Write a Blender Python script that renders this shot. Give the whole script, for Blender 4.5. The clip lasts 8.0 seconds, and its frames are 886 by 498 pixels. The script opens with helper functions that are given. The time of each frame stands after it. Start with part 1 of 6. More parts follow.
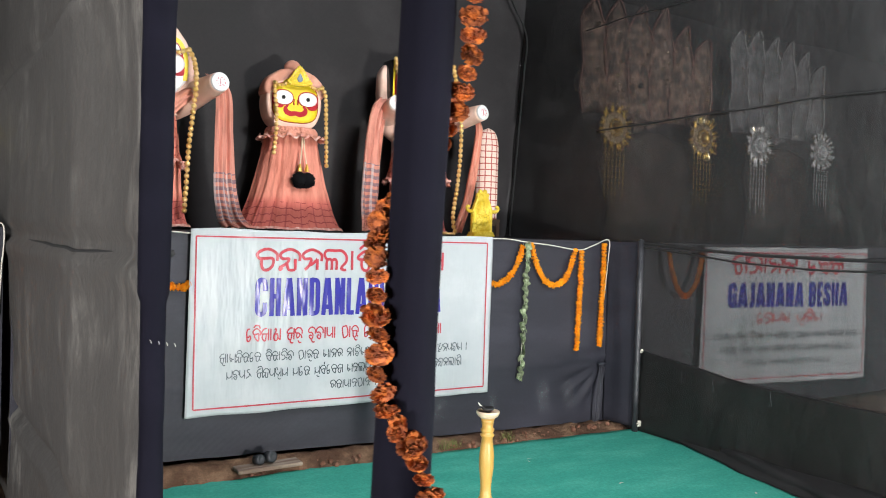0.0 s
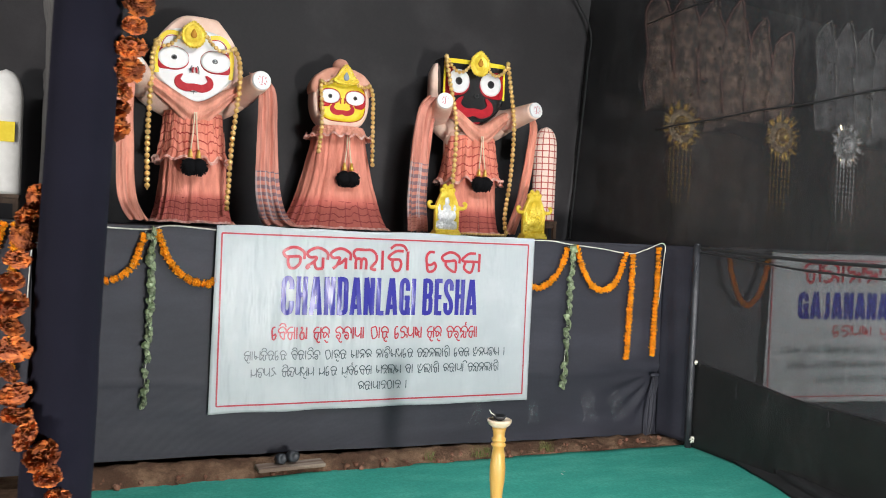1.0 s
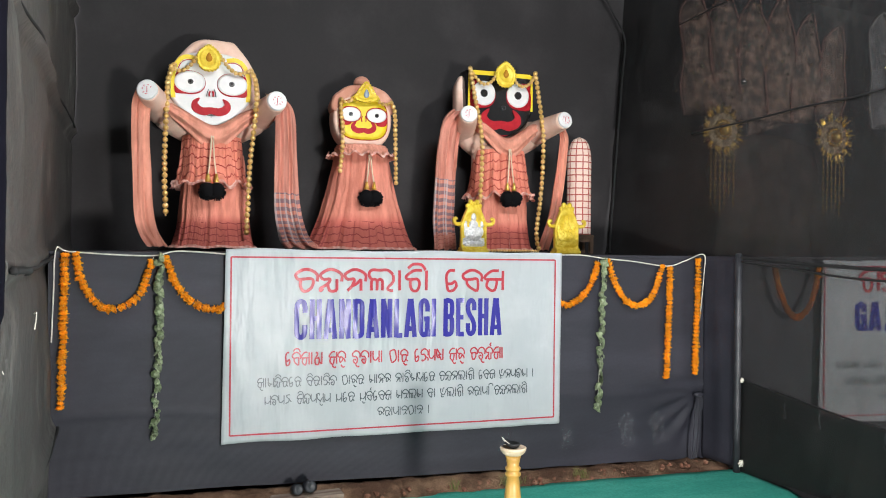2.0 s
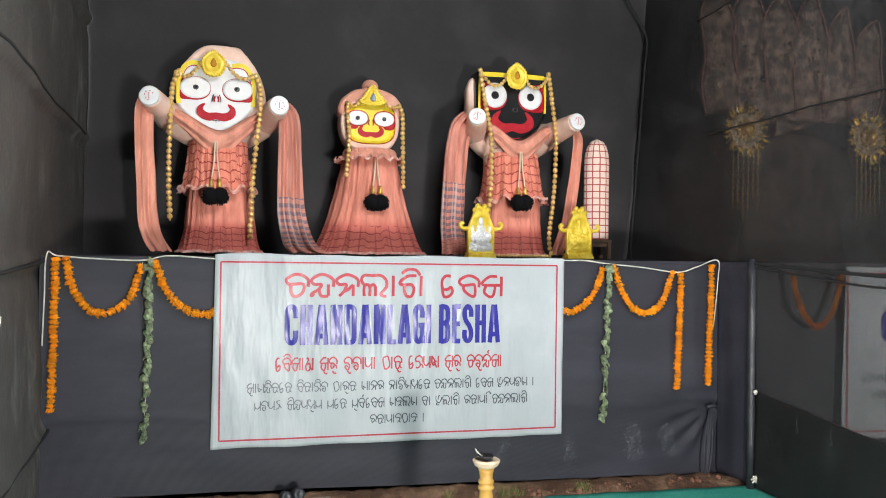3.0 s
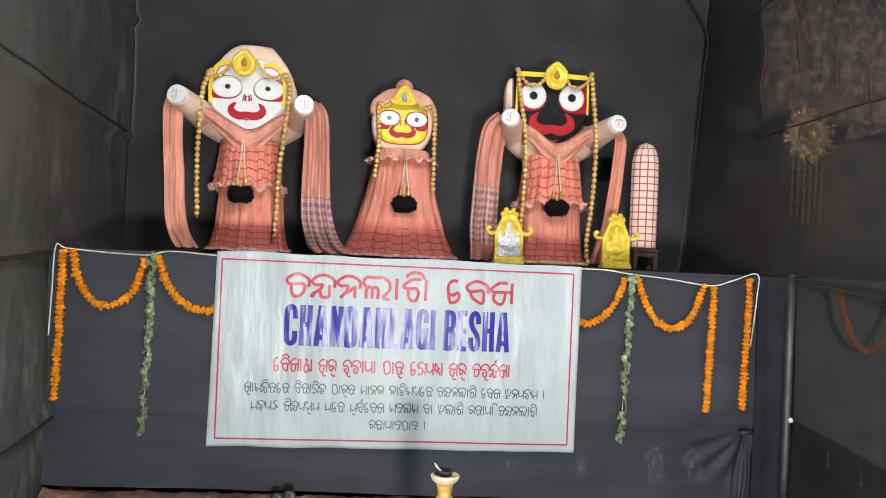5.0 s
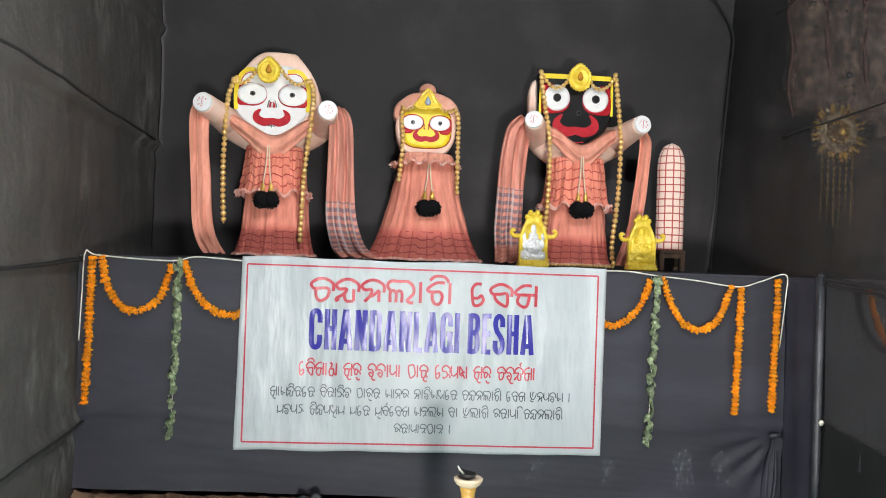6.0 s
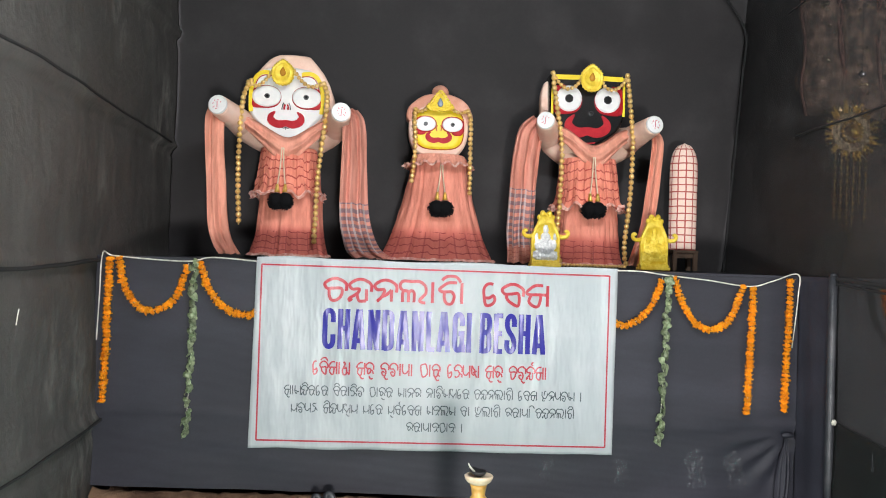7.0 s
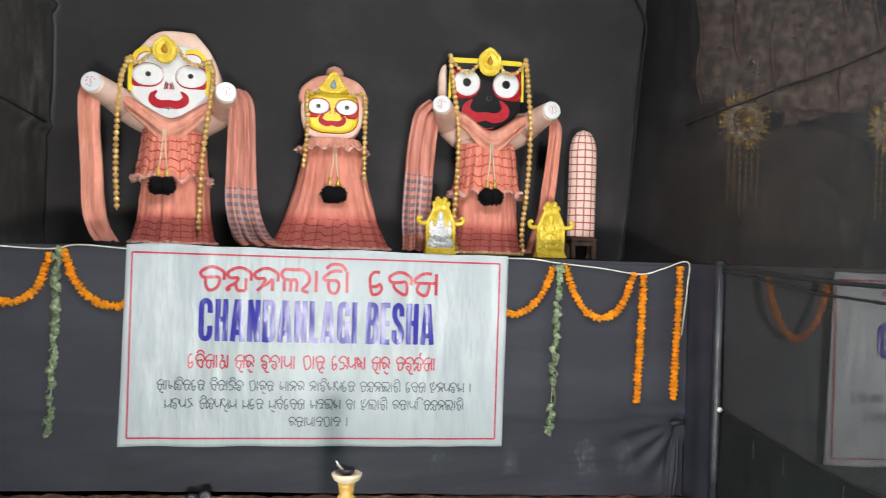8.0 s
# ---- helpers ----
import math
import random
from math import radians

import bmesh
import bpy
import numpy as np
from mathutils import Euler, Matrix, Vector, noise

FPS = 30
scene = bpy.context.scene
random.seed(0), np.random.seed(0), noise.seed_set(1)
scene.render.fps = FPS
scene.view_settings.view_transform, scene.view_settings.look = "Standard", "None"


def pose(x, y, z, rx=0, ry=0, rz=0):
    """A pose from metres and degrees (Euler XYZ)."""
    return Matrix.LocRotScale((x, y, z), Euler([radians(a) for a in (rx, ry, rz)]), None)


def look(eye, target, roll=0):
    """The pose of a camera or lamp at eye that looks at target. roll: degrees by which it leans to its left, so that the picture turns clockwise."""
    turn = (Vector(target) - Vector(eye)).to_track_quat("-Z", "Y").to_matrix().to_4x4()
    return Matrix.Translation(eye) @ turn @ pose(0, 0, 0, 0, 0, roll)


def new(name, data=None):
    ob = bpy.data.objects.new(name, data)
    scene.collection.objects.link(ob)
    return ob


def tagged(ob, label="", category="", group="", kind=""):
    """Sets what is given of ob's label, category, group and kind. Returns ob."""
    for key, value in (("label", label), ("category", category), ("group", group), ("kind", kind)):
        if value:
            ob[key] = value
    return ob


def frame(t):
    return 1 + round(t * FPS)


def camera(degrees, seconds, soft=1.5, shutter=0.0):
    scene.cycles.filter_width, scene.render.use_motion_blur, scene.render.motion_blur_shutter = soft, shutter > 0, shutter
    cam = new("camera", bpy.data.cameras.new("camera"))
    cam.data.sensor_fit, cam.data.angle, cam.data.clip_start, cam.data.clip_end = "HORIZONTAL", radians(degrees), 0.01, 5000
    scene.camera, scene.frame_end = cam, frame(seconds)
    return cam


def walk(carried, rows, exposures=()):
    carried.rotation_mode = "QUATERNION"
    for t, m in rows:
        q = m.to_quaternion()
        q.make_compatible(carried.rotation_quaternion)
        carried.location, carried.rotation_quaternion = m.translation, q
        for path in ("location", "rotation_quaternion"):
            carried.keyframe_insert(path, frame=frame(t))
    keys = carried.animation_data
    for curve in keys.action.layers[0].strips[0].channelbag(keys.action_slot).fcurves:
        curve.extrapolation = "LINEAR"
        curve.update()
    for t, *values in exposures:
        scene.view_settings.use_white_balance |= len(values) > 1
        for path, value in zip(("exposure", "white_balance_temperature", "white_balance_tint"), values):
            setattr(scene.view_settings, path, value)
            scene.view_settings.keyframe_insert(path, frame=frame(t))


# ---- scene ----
cam = camera(56.6, 8.0, 1.0, 0.15)
PATH = [
    (0, (-2.295, -4.771, 1.483), (-1.242, -3.071, 1.436), 1.7),
    (0.5, (-2.011, -4.837, 1.47), (-1.081, -3.067, 1.438), 2.5),
    (1, (-1.81, -4.852, 1.474), (-0.985, -3.031, 1.428), 2.4),
    (1.5, (-1.601, -4.781, 1.465), (-0.847, -2.928, 1.448), 1.6),
    (2, (-1.461, -4.761, 1.466), (-0.785, -2.879, 1.464), 0.6),
    (2.2, (-1.385, -4.769, 1.473), (-0.747, -2.874, 1.474), 0.6),
    (3.3, (-0.943, -4.787, 1.476), (-0.441, -2.851, 1.489), 0.9),
    (3.5, (-0.877, -4.74, 1.479), (-0.399, -2.798, 1.5), 1.1),
    (4, (-0.704, -4.661, 1.481), (-0.296, -2.703, 1.508), 1.1),
    (4.5, (-0.511, -4.702, 1.468), (-0.189, -2.728, 1.491), 1.9),
    (4.7, (-0.421, -4.744, 1.479), (-0.131, -2.765, 1.493), 2.2),
    (5.8, (-0.355, -4.755, 1.48), (-0.161, -2.764, 1.497), 2.1),
    (6, (-0.349, -4.757, 1.476), (-0.167, -2.765, 1.497), 1.9),
    (6.5, (-0.353, -4.772, 1.473), (-0.186, -2.779, 1.498), 1.8),
    (7, (-0.328, -4.797, 1.47), (-0.185, -2.802, 1.493), 1.8),
    (7.5, (-0.263, -4.773, 1.48), (-0.128, -2.778, 1.502), 1.8),
    (8, (-0.07, -4.657, 1.47), (0.245, -2.682, 1.471), 1.8),
]
walk(cam, [(t, look(eye, target, roll)) for t, eye, target, roll in PATH], [(0, 0.2), (0.4, 0.2), (1, 0.04), (1.6, 0.0), (8, 0.0)])

# ---- world and light ----
world = bpy.data.worlds.new("world")
scene.world = world
world.use_nodes = True
wn = world.node_tree
wbg = wn.nodes["Background"]
sky = wn.nodes.new("ShaderNodeTexSky")
sky.sky_type, sky.sun_disc = "NISHITA", False
sky.sun_elevation, sky.sun_rotation = radians(50), radians(160)
wn.links.new(sky.outputs["Color"], wbg.inputs["Color"])
wbg.inputs["Strength"].default_value = 0.05


def area_lamp(name, eye, target, sx, sy, watts, colour):
    data = bpy.data.lights.new(name, "AREA")
    data.shape, data.size, data.size_y = "RECTANGLE", sx, sy
    data.energy, data.color = watts, colour
    ob = new(name, data)
    ob.matrix_world = look(eye, target)
    return ob


# ground floodlights in the aisle: first from shadows and glare, side two added unseen
LAMPS = (0.15, -6.7, 0.42), (5.2, -5.4, 0.75), (-4.9, -5.6, 0.75)
area_lamp("floodlight_beam", LAMPS[0], (0.1, 1.0, 2.5), 0.5, 0.36, 370, (1.0, 0.97, 0.94))
area_lamp("floodlight_beam", LAMPS[1], (4.6, 1.0, 2.4), 0.8, 0.55, 620, (1.0, 0.97, 0.94))
area_lamp("floodlight_beam", LAMPS[2], (-3.0, 0.0, 2.0), 0.8, 0.55, 520, (1.0, 0.97, 0.94))
# unseen tube lights added under the roof, filling the front of each booth
FILL_TUBES = (-4.4, -3.0, 3.7), (0.25, -3.0, 3.7), (4.6, -3.2, 3.7)
for tx, ty, tz in FILL_TUBES:
    area_lamp("fill_glow", (tx, ty, tz), (tx, 0.6, 1.5), 1.2, 0.08, 130, (0.95, 0.98, 1.0))


# ---- materials ----
def mat(name, colour, rough=0.7, metal=0.0, spec=0.4):
    m = bpy.data.materials.new(name)
    m.use_nodes = True
    b = m.node_tree.nodes["Principled BSDF"]
    b.inputs["Base Color"].default_value = (*colour, 1)
    b.inputs["Roughness"].default_value = rough
    b.inputs["Metallic"].default_value = metal
    b.inputs["Specular IOR Level"].default_value = spec
    return m


def nd(m, kind, **values):
    n = m.node_tree.nodes.new(kind)
    for k, v in values.items():
        n.inputs[k.replace("_", " ")].default_value = v
    return n


def lk(m, a, b):
    m.node_tree.links.new(a, b)


def bsdf(m):
    return m.node_tree.nodes["Principled BSDF"]


def mixc(m, fac, a, b, blend="MIX"):
    """A colour mix; fac, a and b are sockets or values."""
    n = m.node_tree.nodes.new("ShaderNodeMix")
    n.data_type, n.blend_type = "RGBA", blend
    for i, v in ((0, fac), (6, a), (7, b)):
        if isinstance(v, (int, float)):
            n.inputs[i].default_value = v
        elif isinstance(v, tuple):
            n.inputs[i].default_value = (*v, 1)
        else:
            lk(m, v, n.inputs[i])
    return n.outputs[2]


def ramp(m, sock, p0, p1):
    n = m.node_tree.nodes.new("ShaderNodeMapRange")
    n.interpolation_type = "SMOOTHSTEP"
    n.inputs["From Min"].default_value, n.inputs["From Max"].default_value = p0, p1
    lk(m, sock, n.inputs["Value"])
    return n.outputs[0]


def calc(m, op, a, b=0.0, c=0.0):
    n = m.node_tree.nodes.new("ShaderNodeMath")
    n.operation = op
    for i, v in enumerate((a, b, c)):
        if isinstance(v, (int, float)):
            n.inputs[i].default_value = v
        else:
            lk(m, v, n.inputs[i])
    return n.outputs[0]


def noise_of(m, scale, detail=4.0, rough=0.55, stretch=(1, 1, 1), coord="Object"):
    tc = m.node_tree.nodes.new("ShaderNodeTexCoord")
    mp = nd(m, "ShaderNodeMapping", Scale=stretch)
    lk(m, tc.outputs[coord], mp.inputs["Vector"])
    n = nd(m, "ShaderNodeTexNoise", Scale=scale, Detail=detail, Roughness=rough)
    lk(m, mp.outputs[0], n.inputs["Vector"])
    return n.outputs["Fac"]


def bump(m, height, strength, dist):
    n = nd(m, "ShaderNodeBump", Strength=strength, Distance=dist)
    lk(m, height, n.inputs["Height"])
    lk(m, n.outputs[0], bsdf(m).inputs["Normal"])


def worn(m, base, other, scale, amount=1.0, fine=0.0, stretch=(1, 1, 1), lo=0.4, hi=0.7):
    """Patches of another tone and a fine grain over a base colour."""
    a = ramp(m, noise_of(m, scale, 5, 0.6, stretch), lo, hi)
    c = mixc(m, calc(m, "MULTIPLY", a, amount), base, other)
    if fine:
        g = noise_of(m, scale * 30, 2)
        c = mixc(m, fine, c, mixc(m, g, (0, 0, 0), (1, 1, 1)), "OVERLAY")
    lk(m, c, bsdf(m).inputs["Base Color"])
    return m


def weave(m, count, strength=0.25):
    """The threads of a cloth as fine relief."""
    tc = m.node_tree.nodes.new("ShaderNodeTexCoord")
    w1 = nd(m, "ShaderNodeTexWave", Scale=count, Distortion=0.6)
    w1.bands_direction = "Z"
    lk(m, tc.outputs["Object"], w1.inputs["Vector"])
    n = noise_of(m, 6, 6, 0.65)
    h = calc(m, "ADD", calc(m, "MULTIPLY", w1.outputs["Fac"], 0.15), n)
    bump(m, h, strength, 0.012)


BLACK_CLOTH = worn(mat("black_cloth", (0.02, 0.021, 0.026), 0.75, 0, 0.4), (0.019, 0.0172, 0.0188), (0.034, 0.031, 0.0333), 1.6, 1.0, 0.15)
weave(BLACK_CLOTH, 60, 0.25)
STAGE_CLOTH = worn(mat("stage_cloth", (0.02, 0.02, 0.026), 0.62, 0, 0.4), (0.0162, 0.0168, 0.025), (0.0265, 0.0268, 0.0385), 2.2, 1.0, 0.15, (0.5, 1, 1.6))
weave(STAGE_CLOTH, 60, 0.2)
NAVY_CLOTH = worn(mat("navy_cloth", (0.003, 0.003, 0.007), 0.9, 0, 0.12), (0.0024, 0.0023, 0.0062), (0.004, 0.0038, 0.009), 5, 1.0, 0.1)
bump(NAVY_CLOTH, noise_of(NAVY_CLOTH, 9, 7, 0.6, (1, 1, 0.5)), 0.35, 0.012)


def net_material(name, clear, colour, dust):
    """Thin black mesh cloth: the holes between the threads let part of the view through."""
    m = mat(name, colour, 0.6, 0, 0.5)
    a = ramp(m, noise_of(m, 1.3, 4, 0.6), 0.42, 0.75)
    b = ramp(m, noise_of(m, 8, 7, 0.75, (1, 1, 0.5)), 0.42, 0.72)
    c = mixc(m, calc(m, "MULTIPLY", a, b), colour, dust)
    lk(m, mixc(m, calc(m, "MULTIPLY", noise_of(m, 90, 2), 0.3), c, tuple(q * 0.4 for q in colour)), bsdf(m).inputs["Base Color"])
    rough_h = calc(m, "ADD", noise_of(m, 2.2, 7, 0.6), calc(m, "MULTIPLY", noise_of(m, 9, 5, 0.65, (1, 1, 0.6)), 0.26))
    bump(m, rough_h, 0.7, 0.055)
    out = m.node_tree.nodes["Material Output"]
    tr = m.node_tree.nodes.new("ShaderNodeBsdfTransparent")
    mx = m.node_tree.nodes.new("ShaderNodeMixShader")
    n = noise_of(m, 2.0, 3)
    lk(m, calc(m, "ADD", calc(m, "MULTIPLY", n, 0.12), clear - 0.06), mx.inputs[0])
    lk(m, bsdf(m).outputs[0], mx.inputs[1])
    lk(m, tr.outputs[0], mx.inputs[2])
    lk(m, mx.outputs[0], out.inputs["Surface"])
    return m


NET = net_material("black_net", 0.38, (0.022, 0.022, 0.023), (0.062, 0.062, 0.06))
# darker, less clear copy of the net, for the dimness below the rope
NET_SHADE = net_material("shade_net", 0.24, (0.01, 0.0105, 0.0105), (0.022, 0.022, 0.021))
NET_LEFT = net_material("grey_net", 0.05, (0.06, 0.057, 0.054), (0.27, 0.26, 0.24))

EARTH = worn(mat("earth", (0.16, 0.085, 0.05), 0.95, 0, 0.2), (0.10, 0.055, 0.035), (0.26, 0.16, 0.1), 5, 1.0, 0.4)
bump(EARTH, noise_of(EARTH, 24, 8, 0.7), 0.9, 0.03)
CARPET = worn(mat("green_carpet", (0.04, 0.3, 0.22), 0.95, 0, 0.15), (0.046, 0.335, 0.26), (0.075, 0.4, 0.315), 2.2, 1.0, 0.3, (1, 2.2, 1))
bump(CARPET, noise_of(CARPET, 260, 3), 0.5, 0.004)
FLEX = worn(mat("white_vinyl", (0.44, 0.465, 0.485), 0.3, 0, 0.14), (0.375, 0.405, 0.425), (0.43, 0.455, 0.475), 3, 1.0, 0.0)
VINYL_CREASE = (5.5, 3, 0.45, (1.5, 1, 0.4)), 0.45, 0.05
bump(FLEX, noise_of(FLEX, *VINYL_CREASE[0]), *VINYL_CREASE[1:])
RED_INK = mat("red_ink", (0.4, 0.04, 0.055), 0.3, 0, 0.22)
BLUE_INK = mat("blue_ink", (0.03, 0.028, 0.25), 0.27, 0, 0.28)
for ink in (RED_INK, BLUE_INK):
    bump(ink, noise_of(ink, *VINYL_CREASE[0]), *VINYL_CREASE[1:])
BLACK_INK = mat("dark_ink", (0.04, 0.055, 0.065), 0.35, 0, 0.45)
STRING = worn(mat("white_string", (0.6, 0.58, 0.52), 0.9), (0.5, 0.48, 0.42), (0.7, 0.68, 0.6), 30)
ROPE = mat("black_rope", (0.012, 0.012, 0.013), 0.8)
PIPE = worn(mat("painted_pipe", (0.06, 0.062, 0.07), 0.4, 0.3), (0.03, 0.032, 0.038), (0.06, 0.06, 0.068), 8)
PLANK = worn(mat("weathered_plank", (0.22, 0.16, 0.12), 0.9), (0.16, 0.11, 0.085), (0.32, 0.26, 0.21), 9, 1.0, 0.3, (0.3, 3, 1))
BRICK = worn(mat("red_brick", (0.2, 0.09, 0.055), 0.92), (0.15, 0.065, 0.04), (0.25, 0.13, 0.085), 14, 1.0, 0.4)


# ---- mesh helpers ----
def part(name, bm, material, parent=None, label="", smooth=False):
    """Link a bmesh as one mesh object under a thing or a part."""
    me = bpy.data.meshes.new(name)
    bmesh.ops.recalc_face_normals(bm, faces=bm.faces)
    bm.to_mesh(me)
    bm.free()
    for q in material if isinstance(material, (list, tuple)) else [material]:
        me.materials.append(q)
    if smooth:
        me.polygons.foreach_set("use_smooth", [True] * len(me.polygons))
    ob = new(name, me)
    if parent is not None:
        ob.parent = parent
    if label:
        ob["label"] = label
    return ob


def empty(name, x=0, y=0, z=0, **tags):
    ob = new(name)
    ob.empty_display_size = 0.05
    ob.matrix_world = pose(x, y, z)
    return tagged(ob, **tags)


def box(bm, x0, x1, y0, y1, z0, z1, bevel=0.0):
    b = bmesh.new()
    bmesh.ops.create_cube(b, size=1)
    bmesh.ops.transform(b, matrix=Matrix.Translation(((x0 + x1) / 2, (y0 + y1) / 2, (z0 + z1) / 2)) @ Matrix.Diagonal((x1 - x0, y1 - y0, z1 - z0, 1)), verts=b.verts)
    if bevel:
        bmesh.ops.bevel(b, geom=b.edges, offset=bevel, segments=2, affect="EDGES")
    merge(bm, b)
    return bm


def merge(bm, other, m=None, index=None):
    if m is not None:
        bmesh.ops.transform(other, matrix=m, verts=other.verts)
    if index is not None:
        for f in other.faces:
            f.material_index = index
    me = bpy.data.meshes.new("tmp")
    other.to_mesh(me)
    other.free()
    bm.from_mesh(me)
    bpy.data.meshes.remove(me)
    return bm


def sheet(fn, nu, nv, thick=0.0, index=0, closed=False, bm=None):
    """A grid surface from fn(u, v) -> (x, y, z), u and v in 0..1, with a UV map; thick adds a back side."""
    bm = bm or bmesh.new()
    uvl = bm.loops.layers.uv.verify()
    us = nu if closed else nu + 1
    rows = [[bm.verts.new(fn(i / nu, j / nv)) for i in range(us)] for j in range(nv + 1)]
    made = []
    for j in range(nv):
        for i in range(nu):
            k = (i + 1) % us
            f = bm.faces.new((rows[j][i], rows[j][k], rows[j + 1][k], rows[j + 1][i]))
            f.material_index, f.smooth = index, True
            for loop, (a, b) in zip(f.loops, ((i, j), (i + 1, j), (i + 1, j + 1), (i, j + 1))):
                loop[uvl].uv = (a / nu, b / nv)
            made.append(f)
    if thick:
        bm.normal_update()
        bmesh.ops.solidify(bm, geom=made, thickness=thick)
    return bm


def along(points, t):
    """A smooth (Catmull-Rom) point on a short polyline at t in 0..1."""
    n = len(points) - 1
    s = min(max(t, 0.0), 1.0) * n
    i = min(int(s), n - 1)
    f = s - i
    p = [Vector(points[min(max(k, 0), n)]) for k in (i - 1, i, i + 1, i + 2)]
    return 0.5 * (2 * p[1] + (p[2] - p[0]) * f + (2 * p[0] - 5 * p[1] + 4 * p[2] - p[3]) * f * f + (3 * p[1] - p[0] - 3 * p[2] + p[3]) * f ** 3)


def tube(points, radius, steps=24, sides=8, index=0, bm=None, caps=True):
    """A round rod along a polyline; radius is a number or a function of t."""
    bm = bm or bmesh.new()
    rad = radius if callable(radius) else (lambda t: radius)
    rings = []
    side = None
    for j in range(steps + 1):
        t = j / steps
        p = along(points, t)
        d = (along(points, min(t + 0.01, 1)) - along(points, max(t - 0.01, 0))).normalized()
        if side is None:
            side = d.orthogonal().normalized()
        side = (side - d * side.dot(d)).normalized()
        other = d.cross(side)
        rings.append([bm.verts.new(p + rad(t) * (math.cos(2 * math.pi * k / sides) * side + math.sin(2 * math.pi * k / sides) * other)) for k in range(sides)])
    for a, b in zip(rings, rings[1:]):
        for k in range(sides):
            f = bm.faces.new((a[k], a[(k + 1) % sides], b[(k + 1) % sides], b[k]))
            f.smooth, f.material_index = True, index
    if caps:
        for ring in (rings[0][::-1], rings[-1]):
            bm.faces.new(ring).material_index = index
    return bm


def lathe(profile, sides=24, index=0, bm=None):
    """A turned shape round z from (radius, height) pairs."""
    bm = bm or bmesh.new()
    rings = [[bm.verts.new((r * math.cos(2 * math.pi * k / sides), r * math.sin(2 * math.pi * k / sides), z)) for k in range(sides)] for r, z in profile]
    for a, b in zip(rings, rings[1:]):
        for k in range(sides):
            f = bm.faces.new((a[k], a[(k + 1) % sides], b[(k + 1) % sides], b[k]))
            f.smooth, f.material_index = True, index
    for ring in (rings[0][::-1], rings[-1]):
        bm.faces.new(ring).material_index = index
    return bm


def wob(x, y, z=0.0):
    return noise.noise(Vector((x, y, z)))


# ---- setting ----
BACK_Y, TOP_Z, WALL_Z = 1.64, 1.43, 3.9


def wall_sheet(name, fn, nu, nv, material, label=""):
    bm = sheet(fn, nu, nv, 0.006)
    return tagged(part(name, bm, material, None, label, True), kind="structure")


def ground_fn(u, v):
    x, y = -12 + 24 * u, -9 + 13 * v
    return (x, y, -0.015 + 0.012 * wob(x * 1.7, y * 1.7))


tagged(part("ground", sheet(ground_fn, 120, 70), EARTH, None, "bare reddish brown earth floor of the tent", True), kind="structure")


def cloth_back(u, v):
    x, z = -9 + 18 * u, (WALL_Z + 0.14) * v
    fold = 0.024 * wob(x * 0.9, z * 0.5, 3) + 0.011 * wob(x * 4, z * 1.6, 7) + 0.006 * wob(x * 1.2 + z, z * 7, 15)
    return (x, BACK_Y + 0.05 + fold, z)


wall_sheet("wall_back", cloth_back, 220, 40, BLACK_CLOTH, "black cloth wall behind the statues, slightly creased")


def left_x(y):
    return -1.955 + 0.17 * max(0.0, (-y) / 2.6)


def left_fn(u, v):
    y, z = 1.66 - 4.24 * u, WALL_Z * v
    sag = 0.0
    for seam in (0.5, 1.4, 2.27, 3.14):
        sag += math.exp(-((z - seam) / 0.03) ** 2) - 0.5 * math.exp(-((z - seam + 0.07) / 0.04) ** 2)
    x = left_x(y) + 0.03 * wob(y * 0.8, z * 0.9, 11) + 0.014 * wob(y * 2.2 + z, z * 3.1, 5) + 0.03 * sag - 0.04 * math.sin(math.pi * min(1.0, max(0.0, (-y - 1.1) / 1.5))) + 0.05 * math.sin(math.pi * min(1.0, max(0.0, (-y - 1.72) / 0.68))) - 0.02 * max(0.0, -y / 2.6)
    return (x - 0.03 * math.exp(-(y - 1.5) ** 2 * 6), y, z)


wall_sheet("wall_left", left_fn, 120, 110, NET_LEFT, "greyish black net partition with dusty stains and sagging seams")


def right_x(y):
    return 2.25 + max(0.0, y) * 0.08 + 0.02 * min(0.0, y)


def right_fn(u, v):
    y, z = 1.66 - 5.0 * u, WALL_Z * v
    tuck = 0.02 * math.exp(-((z - 1.4) / 0.05) ** 2)
    lean = 0.14 * max(0.0, (z - 1.4) / 1.9) * max(0.0, y / 1.6)
    x = right_x(y) + lean + 0.022 * wob(y * 0.8, z * 0.8, 21) + 0.01 * wob(y * 2.4, z * 2.8, 25) - tuck
    if z < 1.38 and y > -0.3:
        x = max(x, 2.24)
    return (x, y, z)


wall_sheet("wall_right", right_fn, 120, 110, NET, "see-through black net partition towards the next booth")


# sheet added over the single net to darken the view below its rope
def net_shade_fn(u, v):
    y, z = -0.33 - 3.0 * u, 0.02 + (0.6 - 0.09 * math.sin(math.pi * u)) * v
    return (right_fn((1.66 - y) / 5.0, z / WALL_Z)[0] - 0.022 + 0.008 * wob(y * 7, z * 3, 28), y, z)


wall_sheet("net_shade", net_shade_fn, 80, 20, NET_SHADE, "added dark net sheet imitating the dimness below the rope")


def roof_fn(u, v):
    x, y = -9 + 18 * u, -9 + 11 * v
    return (x, y, WALL_Z + 0.02 + 0.06 * wob(x * 0.6, y * 0.6, 2))


